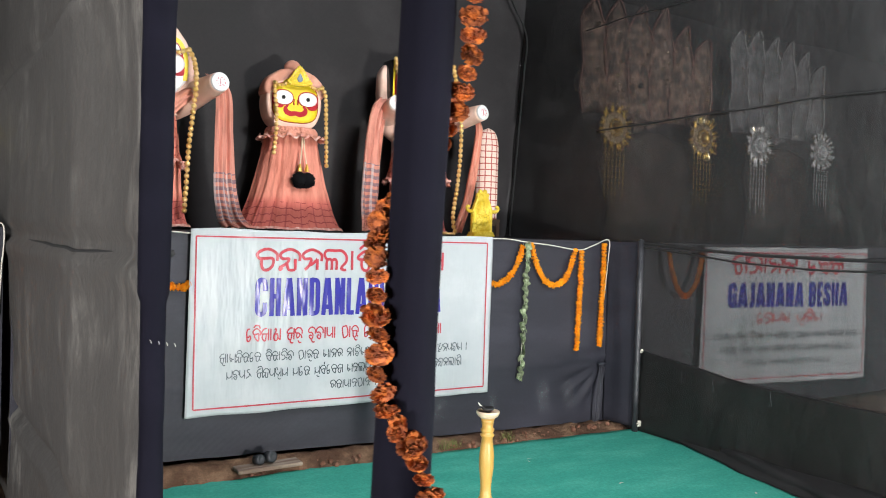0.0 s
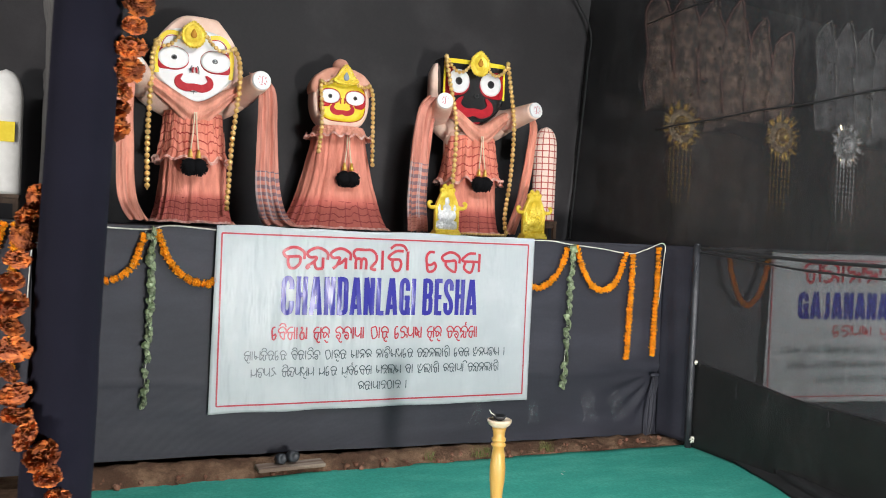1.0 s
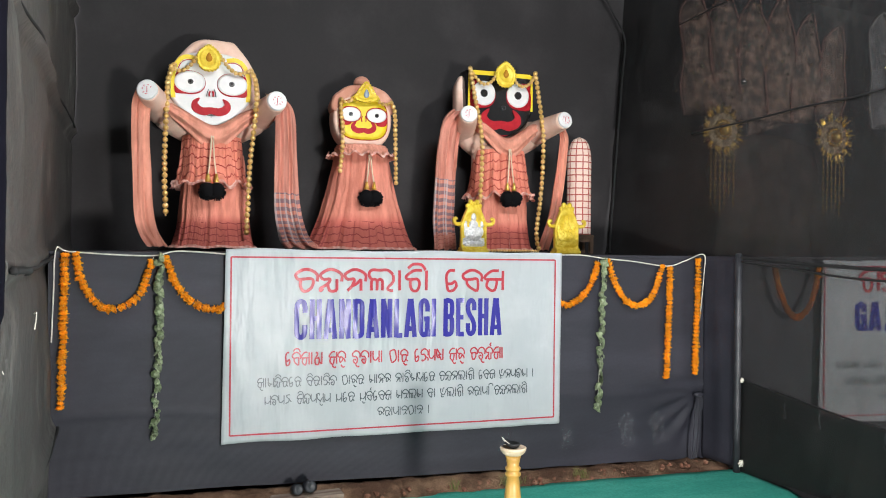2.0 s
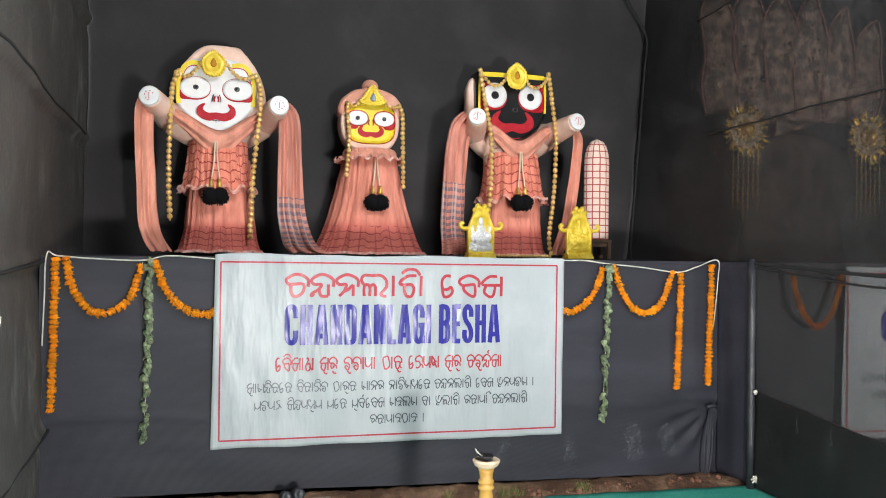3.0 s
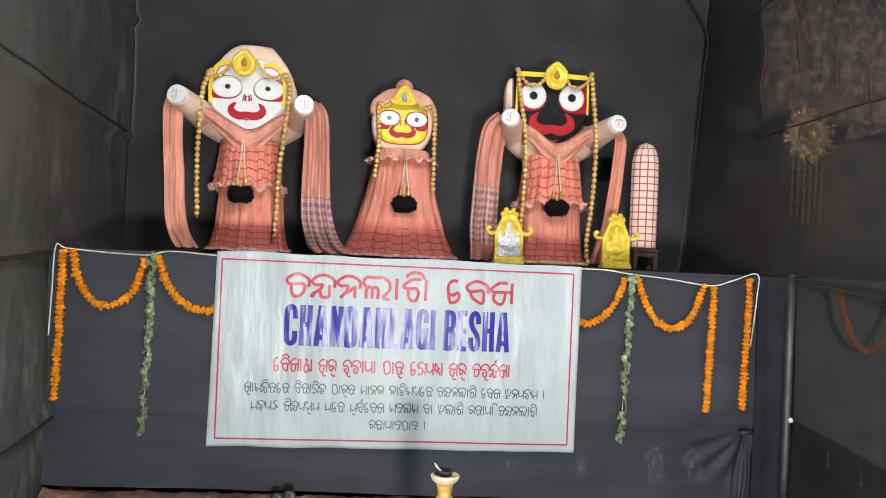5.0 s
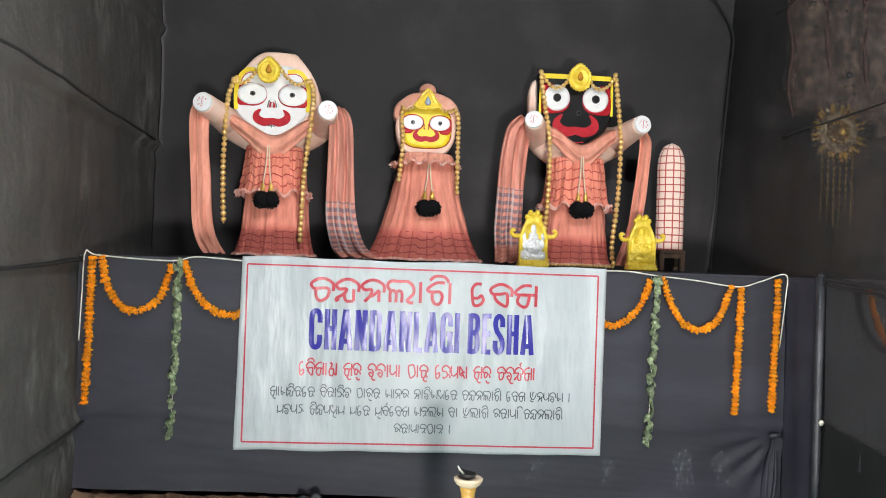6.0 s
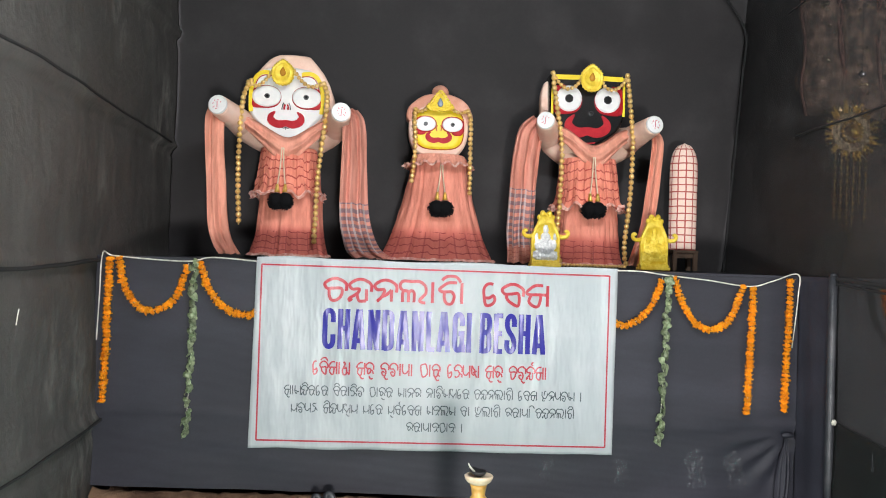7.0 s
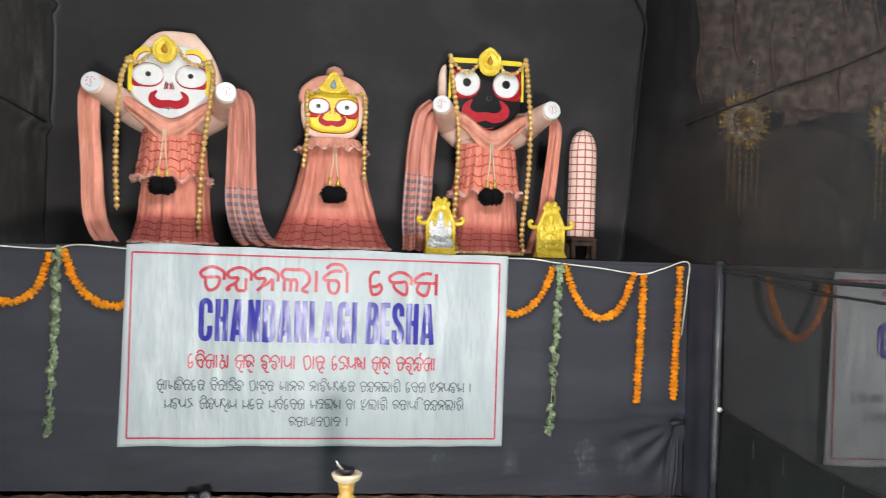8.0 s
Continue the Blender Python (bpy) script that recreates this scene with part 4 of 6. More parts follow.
def club(cx, y, material, label):
    def fn(u, v):
        a = 2 * math.pi * u
        k = max(0.0, (v - 0.72) / 0.28)
        r = 0.104 * math.sqrt(max(0.0, 1 - k ** 2.6)) + 0.002
        return (r * math.cos(a), r * 0.8 * math.sin(a), 0.82 * v)

    bm = sheet(fn, 40, 40, closed=True)
    bmesh.ops.contextual_create(bm, geom=[e for e in bm.edges if e.is_boundary and e.verts[0].co.z < 0.1])
    ob = part("bolster", bm, material, None, "", True)
    ob.matrix_world = pose(cx, y, TOP_Z + 0.16)
    return tagged(ob, label, "bolster")


def stool(cx, y):
    thing = empty("stool", cx, y, TOP_Z + 0.004, label="low dark wooden stool under the upright bolster", category="stool", group="stools")
    part("seat", box(bmesh.new(), -0.1, 0.1, -0.09, 0.09, 0.13, 0.155, 0.004), DARK_WOOD, thing)
    for sx in (-1, 1):
        for sy in (-1, 1):
            part("leg", box(bmesh.new(), sx * 0.08 - 0.016, sx * 0.08 + 0.016, sy * 0.07 - 0.016, sy * 0.07 + 0.016, 0, 0.13, 0.003), DARK_WOOD, thing)
    part("rail", box(bmesh.new(), -0.066, 0.066, -0.078, -0.062, 0.095, 0.128, 0.002), DARK_WOOD, thing)


club(1.945, 1.36, CLUB_CLOTH, "upright rounded bolster in peach cloth with red grid lines")
stool(1.945, 1.36)
club(-2.225, 1.3, CLUB_WHITE, "upright rounded white cotton bolster in the other booth")
stool(-2.225, 1.3)
part("patch", box(bmesh.new(), -2.29, -2.16, 1.205, 1.215, 1.93, 2.06, 0.002), YELLOW_PAINT, None)
patch = bpy.data.objects["patch"]
patch.parent = bpy.data.objects["bolster.001"]
patch.matrix_parent_inverse = bpy.data.objects["bolster.001"].matrix_world.inverted()


# ---- garlands ----
MARIGOLD = worn(mat("marigold", (0.86, 0.35, 0.012), 0.8, 0, 0.2), (0.82, 0.29, 0.008), (0.9, 0.45, 0.025), 60)
DRY_MARIGOLD = worn(mat("dry_marigold", (0.36, 0.105, 0.03), 0.95, 0, 0.08), (0.2, 0.06, 0.03), (0.55, 0.16, 0.035), 70)
LEAF = worn(mat("folded_leaf", (0.09, 0.115, 0.055), 0.5, 0, 0.45), (0.07, 0.1, 0.045), (0.22, 0.26, 0.16), 25)


def tone_by_piece(m, low, high):
    """Each piece a little lighter or darker than the next."""
    info = m.node_tree.nodes.new("ShaderNodeObjectInfo")
    src = bsdf(m).inputs["Base Color"].links[0].from_socket
    k = calc(m, "ADD", calc(m, "MULTIPLY", info.outputs["Random"], high - low), low)
    comb = m.node_tree.nodes.new("ShaderNodeCombineXYZ")
    for i in range(3):
        lk(m, k, comb.inputs[i])
    lk(m, mixc(m, 1.0, src, comb.outputs[0], "MULTIPLY"), bsdf(m).inputs["Base Color"])


tone_by_piece(MARIGOLD, 0.78, 1.12)
tone_by_piece(DRY_MARIGOLD, 0.6, 1.3)
tone_by_piece(LEAF, 0.6, 1.5)


def flower_mesh(name, r, petals, layers, seed, material, ragged=0.25, core=0.62):
    """A pom-pom flower of short curled petals round a core."""
    rng = random.Random(seed)
    bm = bmesh.new()
    ball(bm, (0, 0, 0), r * core, 10, 7, 0.8)
    for k in range(layers):
        e = -0.9 + 1.9 * k / max(1, layers - 1)
        n = max(4, int(petals * math.cos(e)))
        for i in range(n):
            a = 2 * math.pi * (i + 0.5 * (k % 2)) / n + rng.uniform(-0.15, 0.15)
            ln = r * (1 + rng.uniform(-ragged, ragged * 0.6))
            d = Vector((math.cos(a) * math.cos(e), math.sin(a) * math.cos(e), math.sin(e) * 0.75))
            side = Vector((-math.sin(a), math.cos(a), 0)) * r * 0.28
            up = d.cross(side).normalized() * r * 0.14
            q = [d * r * 0.45 - side * 0.6, d * r * 0.45 + side * 0.6, d * ln + side + up * rng.uniform(-1, 2), d * ln - side + up * rng.uniform(-1, 2)]
            vs = [bm.verts.new(p) for p in q]
            tip = bm.verts.new(d * ln * 1.1 - up)
            bm.faces.new((vs[0], vs[1], vs[2], tip, vs[3]))
    me = bpy.data.meshes.new(name)
    bm.to_mesh(me)
    bm.free()
    me.materials.append(material)
    return me


FLOWERS = [flower_mesh("flower", 0.0228, 10, 5, 60 + i, MARIGOLD) for i in range(3)]
DRY_FLOWERS = [flower_mesh("dry_flower", 0.0136, 20, 10, 80 + i, DRY_MARIGOLD, 0.24, 0.8) for i in range(4)]


def strew(thing, name, meshes, line, step, rng, squash=0.8, jitter=0.003, grow=0.12, tilt=14):
    """Pieces threaded along a line, each an object of its own."""
    pts = [along(line, i / 300) for i in range(301)]
    walked, last = step, pts[0]
    for i, p in enumerate(pts):
        walked += (p - last).length
        last = p
        if walked < step:
            continue
        walked = 0.0
        d = (pts[min(i + 2, 300)] - pts[max(i - 2, 0)]).normalized()
        ob = new(name, rng.choice(meshes))
        ob.parent = thing
        s = 1 + rng.uniform(-grow, grow)
        m = Matrix.Translation(p - thing.matrix_world.translation + Vector((rng.uniform(-jitter, jitter), rng.uniform(-jitter, jitter) * 0.5, 0)))
        q = d.to_track_quat("Z", "Y").to_matrix().to_4x4() @ pose(0, 0, 0, rng.uniform(-tilt, tilt), rng.uniform(-tilt, tilt), rng.uniform(0, 360))
        ob.matrix_basis = m @ q @ Matrix.Diagonal((s, s, s * squash, 1))


def garland(line, label, seed, step=0.0245, meshes=None):
    meshes = meshes or FLOWERS
    thing = empty("marigold_garland", *line[0], label=label, category="garland", group="marigold garlands")
    strew(thing, "flower", meshes, line, step, random.Random(seed))
    part("thread", merge(bmesh.new(), tube(line, 0.0015, 24, 5), Matrix.Translation(-Vector(line[0]))), STRING, thing)
    return thing


DROP, SWAG = "straight hanging garland of orange marigolds on the stage front", "drooping swag of orange marigolds on the stage front"
garland([(-1.868, -0.03, 1.41), (-1.872, -0.035, 1.2), (-1.874, -0.035, 0.9), (-1.882, -0.035, 0.6)], DROP, 1)
garland([(-1.815, -0.03, 1.415), (-1.79, -0.035, 1.28), (-1.71, -0.035, 1.15), (-1.61, -0.035, 1.125), (-1.5, -0.035, 1.2), (-1.43, -0.03, 1.4)], SWAG, 2)
garland([(-1.365, -0.03, 1.4), (-1.32, -0.035, 1.27), (-1.22, -0.035, 1.15), (-1.1, -0.035, 1.11), (-1.045, -0.012, 1.13)], SWAG, 3)
garland([(1.045, -0.012, 1.125), (1.1, -0.035, 1.105), (1.2, -0.035, 1.16), (1.28, -0.035, 1.27), (1.325, -0.03, 1.4)], SWAG, 4)
garland([(1.395, -0.03, 1.395), (1.45, -0.035, 1.24), (1.54, -0.035, 1.125), (1.64, -0.035, 1.1), (1.74, -0.035, 1.17), (1.815, -0.03, 1.365)], SWAG, 5)
garland([(1.875, -0.03, 1.345), (1.87, -0.035, 1.1), (1.862, -0.035, 0.85), (1.855, -0.035, 0.61)], DROP, 6)
garland([(2.105, -0.03, 1.4), (2.1, -0.035, 1.15), (2.09, -0.035, 0.9), (2.08, -0.035, 0.615)], DROP, 7)
garland([(-2.075, -0.03, 1.41), (-2.08, -0.035, 1.1), (-2.08, -0.035, 0.62)], DROP, 8)
garland([(-2.125, -0.03, 1.41), (-2.18, -0.035, 1.25), (-2.26, -0.035, 1.13), (-2.38, -0.035, 1.12), (-2.5, -0.035, 1.25), (-2.56, -0.03, 1.4)], SWAG, 9)
garland([(2.5, -0.32, 1.36), (2.56, -0.33, 1.14), (2.68, -0.33, 1.02), (2.8, -0.33, 1.12), (2.88, -0.32, 1.36)], SWAG, 10)


def leaf_mesh(seed):
    """A leaf folded over on itself and pinned, with a raised rib."""
    rng = random.Random(seed)
    bm = bmesh.new()
    n = 6
    curl = rng.uniform(0.5, 1.1)
    rows = []
    for i in range(n + 1):
        t = i / n
        w = 0.023 * math.sin(math.pi * min(1, t * 0.93 + 0.07)) ** 0.7
        bend = curl * math.pi * t
        y, z = -0.02 * math.sin(bend), 0.03 - 0.062 * t + 0.012 * math.sin(bend)
        rows.append([bm.verts.new((s * w + 0.002 * rng.uniform(-1, 1), y - 0.008 * (1 - abs(s)) + 0.004 * rng.uniform(-1, 1), z)) for s in (-1, -0.5, 0, 0.5, 1)])
    for a, b in zip(rows, rows[1:]):
        for k in range(4):
            bm.faces.new((a[k], a[k + 1], b[k + 1], b[k]))
    me = bpy.data.meshes.new("leaf")
    bm.to_mesh(me)
    bm.free()
    me.materials.append(LEAF)
    return me


LEAVES = [leaf_mesh(i) for i in range(5)]


def leaf_strand(line, seed):
    thing = empty("leaf_garland", *line[0], label="hanging strand of folded dark green leaves on the stage front", category="garland", group="leaf garlands")
    rng = random.Random(seed)
    o = Vector(line[0])
    part("thread", merge(bmesh.new(), tube(line, 0.002, 24, 5), Matrix.Translation(-o)), STRING, thing)
    for i in range(70):
        t = (i + 0.5) / 70
        if rng.random() < 0.08:
            continue
        p = along(line, t) - o
        ob = new("leaf", rng.choice(LEAVES))
        ob.parent = thing
        s = rng.uniform(0.62, 0.98)
        ob.matrix_basis = Matrix.Translation(p + Vector((rng.uniform(-0.009, 0.009), -0.008, 0))) @ pose(0, 0, 0, rng.uniform(-35, 35), rng.uniform(-50, 50), rng.uniform(-75, 75)) @ Matrix.Scale(s, 4)


leaf_strand([(-1.4, -0.028, 1.41), (-1.395, -0.03, 1.1), (-1.405, -0.03, 0.75), (-1.42, -0.03, 0.42)], 21)
leaf_strand([(1.36, -0.028, 1.4), (1.35, -0.03, 1.1), (1.34, -0.03, 0.75), (1.325, -0.03, 0.42)], 22)


def cord(name, line, r, material, label, category="string", steps=60):
    return tagged(part(name, tube(line, r, steps, 6), material, None, "", True), label, category)


TIE = "thin white string along the stage edge that holds the garlands"
cord("string", [(-1.93, -0.02, 0.95), (-1.922, -0.02, 1.2), (-1.912, -0.02, 1.437), (-1.85, -0.02, 1.428), (-1.6, -0.02, 1.412), (-1.42, -0.02, 1.41), (-1.3, -0.02, 1.435), (-1.04, -0.018, 1.42)], 0.004, STRING, TIE)
cord("string", [(1.03, -0.018, 1.43), (1.2, -0.02, 1.43), (1.35, -0.02, 1.412), (1.6, -0.02, 1.39), (1.86, -0.02, 1.36), (2.0, -0.02, 1.395), (2.156, -0.02, 1.44), (2.16, -0.02, 1.3), (2.13, -0.02, 1.0)], 0.004, STRING, TIE)
cord("string", [(-2.56, -0.02, 1.42), (-2.3, -0.02, 1.41), (-2.1, -0.02, 1.41), (-1.995, -0.02, 1.44), (-2.0, -0.02, 1.2), (-2.01, -0.02, 0.98)], 0.004, STRING, TIE)


# ---- the poles in front ----
def wrapped_pole(name, base, top, r, label):
    def rad(t):
        return r * (1 + 0.05 * wob(t * 14, 2) + 0.05 * (math.sin(t * 24) > 0.93))
    return tagged(part(name, tube([base, (Vector(base) + Vector(top)) / 2, top], rad, 70, 20), NAVY_CLOTH, None, "", True), label, "pole")


wrapped_pole("tent_pole", (-1.858, -3.92, 0.0), (-1.723, -3.92, 3.9), 0.033, "tent pole wrapped in dark navy cloth with dry marigolds round it")
dry = empty("dry_garland", -1.77, -3.93, 2.3, label="garland of dried rusty orange marigolds wound round the pole", category="garland")
strew(dry, "dry_flower", DRY_FLOWERS, [(-1.755, -3.95, 2.3), (-1.753, -3.95, 2.0), (-1.752, -3.95, 1.76), (-1.754, -3.945, 1.68), (-1.764, -3.915, 1.6), (-1.798, -3.87, 1.53), (-1.843, -3.895, 1.48), (-1.860, -3.93, 1.4), (-1.860, -3.935, 1.33), (-1.855, -3.945, 1.28), (-1.830, -3.965, 1.235), (-1.802, -3.97, 1.17), (-1.78, -3.965, 1.1), (-1.775, -3.94, 1.0)], 0.0212, random.Random(9), 0.9, 0.003, 0.22, 38)


def edge_cloth(u, v):
    """Navy cloth folded round the front edge of the partition, frayed below."""
    a = 2 * math.pi * u
    z = 3.9 * v
    w = 0.05 if z > 1.29 else 0.04
    w += 0.004 * wob(z * 6, 3) + 0.002 * wob(z * 40, 1)
    return (left_x(-2.6) - 0.03 + w * math.cos(a) * (0.82 + 0.08 * wob(z * 1.3, u)), -2.6 + 0.03 * math.sin(a) + 0.01 * wob(z * 2, 6), z)


tagged(part("partition_post", sheet(edge_cloth, 24, 150, closed=True), NAVY_CLOTH, None, "", True), "post at the partition's end wrapped in torn navy cloth", "post")

pipe = empty("net_post", 2.213, -0.31, 0, label="thin dark metal post between the stage and the net", category="post")
part("pipe", tube([(0, 0, 0), (0, 0, 0.7), (0, 0, 1.44)], 0.024, 4, 16), PIPE, pipe, "", True)
part("cap", merge(bmesh.new(), lathe([(0.02, 1.44), (0.018, 1.45), (0.006, 1.455)], 16)), PIPE, pipe, "", True)
for kz, kr in ((0.62, 0.014), (0.075, 0.024)):
    bm = bmesh.new()
    for i in range(3):
        q = 2.1 * i
        tube([(2.212 + kr * math.cos(q), -0.352, kz + kr * math.sin(q)), (2.212, -0.362, kz + kr * 0.4), (2.212 - kr * math.cos(q), -0.352, kz - kr * math.sin(q))], 0.006, 8, 6, 0, bm)
    tagged(part("string_knot", bm, STRING, None, "", True), "white string knot tied round the post", "knot")


# ropes and hems of the nets
def rope_on(side, z, y0, y1, sag, r, seed, label):
    line = []
    for i in range(25):
        t = i / 24
        y = y0 + (y1 - y0) * t
        zz = z - sag * math.sin(math.pi * t) + 0.01 * wob(y * 2, seed + 1)
        net = right_fn((1.66 - y) / 5.0, zz / WALL_Z) if side > 0 else left_fn((1.66 - y) / 4.24, zz / WALL_Z)
        line.append((net[0] - side * (r * 0.6 + 0.006), y, zz))
    return cord("rope", line, r, ROPE, label, "rope")


cord("corner_cord", [(2.22, 1.55, 3.82), (2.324, 1.55, 3.62), (2.49, 1.55, 3.34), (2.473, 1.55, 3.0), (2.435, 1.55, 2.49), (2.4, 1.55, 2.03), (2.37, 1.55, 1.62), (2.362, 1.55, 1.44)], 0.009, ROPE, "dark cord along the corner between the back cloth and the net", "cord")
NETROPE = "black rope stretched along the seam of the net partition"
rope_on(1, 3.18, 0.5, -3.3, 0.03, 0.005, 1, NETROPE)
rope_on(1, 2.315, 0.28, -3.3, -0.02, 0.006, 2, NETROPE)
rope_on(1, 1.425, -0.3, -3.3, 0.05, 0.011, 3, NETROPE)
rope_on(1, 1.4, -0.3, -3.3, 0.09, 0.007, 4, NETROPE)
rope_on(1, 0.62, -0.32, -3.3, 0.09, 0.006, 5, NETROPE)
rope_on(-1, 2.28, 1.5, -2.55, -0.03, 0.008, 6, NETROPE)
rope_on(-1, 1.4, 0.0, -2.55, 0.03, 0.011, 7, NETROPE)
rope_on(-1, 0.5, 0.0, -2.55, 0.03, 0.009, 8, NETROPE)
cord("string_end", [(-1.88, -1.15, 1.19), (-1.87, -1.17, 1.195), (-1.87, -1.18, 1.17), (-1.875, -1.18, 1.13)], 0.003, STRING, "short white string end on the grey net")
for yy, zz in ((-0.78, 0.47), (-1.05, 0.46), (-1.5, 0.45)):
    cord("wire_hook", [(2.178, yy, zz + 0.075), (2.176, yy, zz + 0.03), (2.176, yy - 0.012, zz), (2.176, yy, zz - 0.012), (2.176, yy + 0.01, zz + 0.004)], 0.0014, PIPE, "thin bent wire hook hanging from the net's rope", "hook", 16)


def roll_fn(u, v):
    a = 2 * math.pi * u
    y = -0.32 - 3.0 * v
    r = 0.05 + 0.016 * wob(y * 3, math.cos(a), math.sin(a)) + 0.012 * math.sin(a * 5 + y * 2)
    wide = 0.07 + 0.12 * min(1.0, v * 2.2)
    return (carpet_edge(y) + wide + wide * (r / 0.05) * math.cos(a), y, 0.035 + r * math.sin(a))


tagged(part("cloth_roll", sheet(roll_fn, 18, 70, closed=True), ROPE, None, "", True), "gathered black cloth hem lying along the net's foot", "cloth")


# ---- the lamp stand ----
LAMP_WOOD = worn(mat("varnished_yellow_wood", (0.55, 0.33, 0.09), 0.38, 0, 0.5), (0.48, 0.27, 0.06), (0.62, 0.4, 0.13), 14, 1.0, 0.2, (1, 1, 0.2))
PALE_WOOD = worn(mat("pale_dish_wood", (0.62, 0.5, 0.36), 0.5), (0.55, 0.43, 0.3), (0.7, 0.58, 0.44), 18)
stand = empty("lamp_stand", 0.095, -1.39, 0.015, label="turned yellow wooden lamp stand on the green carpet", category="lamp stand")
part("base", lathe([(0.12, 0.0), (0.125, 0.012), (0.1, 0.03), (0.06, 0.045), (0.04, 0.07)], 32), LAMP_WOOD, stand, "", True)
part("column", lathe([(0.036, 0.07), (0.03, 0.09), (0.042, 0.11), (0.03, 0.13), (0.027, 0.17), (0.03, 0.21), (0.037, 0.27), (0.038, 0.33), (0.032, 0.39), (0.027, 0.425), (0.035, 0.435), (0.036, 0.443), (0.027, 0.45), (0.034, 0.46), (0.035, 0.468), (0.027, 0.477), (0.031, 0.505), (0.036, 0.525)], 28), LAMP_WOOD, stand, "", True)
part("dish", lathe([(0.036, 0.525), (0.05, 0.535), (0.058, 0.548), (0.06, 0.558), (0.055, 0.562), (0.045, 0.556), (0.01, 0.554)], 32), PALE_WOOD, stand, "pale turned wooden dish", True)
CLAY = mat("sooty_clay", (0.015, 0.015, 0.017), 0.5)
bm = lathe([(0.014, 0.0), (0.026, 0.008), (0.034, 0.022), (0.032, 0.023), (0.022, 0.013), (0.004, 0.01)], 24)
for v in bm.verts:
    if v.co.x < -0.02 and v.co.z > 0.015:
        v.co.x *= 1.35
        v.co.z += 0.008
ob = part("oil_lamp", bm, CLAY, None, "", True)
ob.matrix_world = pose(0.095, -1.39, 0.015 + 0.556, 0, 0, -30)
lamp = tagged(ob, "small sooty clay oil lamp in the stand's dish", "oil lamp")
part("wick", tube([(-0.02, 0, 0.014), (-0.038, 0, 0.03), (-0.05, 0.002, 0.046)], lambda t: 0.006 * (1 - 0.6 * t), 8, 8), STRING, lamp, "burnt white cotton wick", True)


# ---- banners ----
def glyph(code, strokes):
    return code, [[(int(p[0]) / 9, int(p[1]) / 9) for p in s.split()] for s in strokes.split("/")]


HOOP = "94 97 69 39 07 15 "
GLYPHS = dict((
    glyph("c", HOOP + "35 75 72 50 30 22 25"), glyph("D", HOOP + "45 33 01 00 11/33 40 70/75 70"),
    glyph("n", HOOP + "45 32 10/75 70/32 53 75"), glyph("l", "97 79 49 19 07 15 25/10 14 25 34 30/34 45 54 50/97 94 71 80 90"),
    glyph("g", "79 49 28 06 15 35 55 63 50 30 22 25/99 90"), glyph("e", "69 39 17 14 20 50 72 64 43 13"),
    glyph("b", HOOP + "45 75 70 41 23 25"), glyph("s", "79 49 28 06 15 35 65/25 12 30 50 63 65/65 95/99 90"),
    glyph("x", "28 39 48 36 13 20 50 63 55 34/62 90/99 90"), glyph("k", HOOP + "45 64 52 31 23 35/64 83 91"),
    glyph("t", HOOP + "45 63 50 30 12 33 42"), glyph("r", HOOP + "35 75 72 50 30 22 25/62 81 90"),
    glyph("m", "19 13 31 43 34 14/43 73/99 90"), glyph("j", HOOP + "45 63 51 20 11/63 92 90"),
    glyph("o", "15 18 49 79 95 92 60 30 15"), glyph("y", "09 04 22 52 84/99 90"),
    glyph("p", "18 14 32 62 84/99 90/14 10"), glyph("d", "09 05 23 52 85/09 39 37/52 40/99 90"),
    glyph("h", "79 49 28 46 65 52 21 10/65 92"), glyph("S", "19 14 32 53 34 75/19 64/53 70/99 90"),
    glyph("v", "09 05 23 52 85 98/35 49 69/23 10 50"), glyph("i", HOOP + "35 75 62 30/62 80"),
    glyph("a", "99 90"),
))

def flat_strokes(bm, lines, half, put):
    """Rounded pen strokes as thin flat strips; put(x, z) lays a point on the banner."""
    for pts in lines:
        pts3 = [(x, 0, z) for x, z in pts]
        n = 5 * (len(pts) - 1) + 1
        rows = []
        for j in range(n + 1):
            t = j / n
            p = along(pts3, t)
            d = (along(pts3, min(t + 0.02, 1)) - along(pts3, max(t - 0.02, 0))).normalized()
            q = Vector((-d.z, 0, d.x)) * half
            rows.append((bm.verts.new(put(p.x + q.x, p.z + q.z)), bm.verts.new(put(p.x - q.x, p.z - q.z))))
        for a, b in zip(rows, rows[1:]):
            bm.faces.new((a[0], a[1], b[1], b[0]))


SIGNS = {
    "^": ((1, 0.1, 0.1), (1, 0.35, 0.3), (1, 0.75, 0.28), (1, 0.95, 0.02)),
    "u": ((0, 0.4, -0.1), (0, 0.65, -0.3), (0, 0.9, -0.26)),
    "'": ((1, 0.75, 0.12), (1, 0.6, 0.26), (1, 0.8, 0.42)),
}


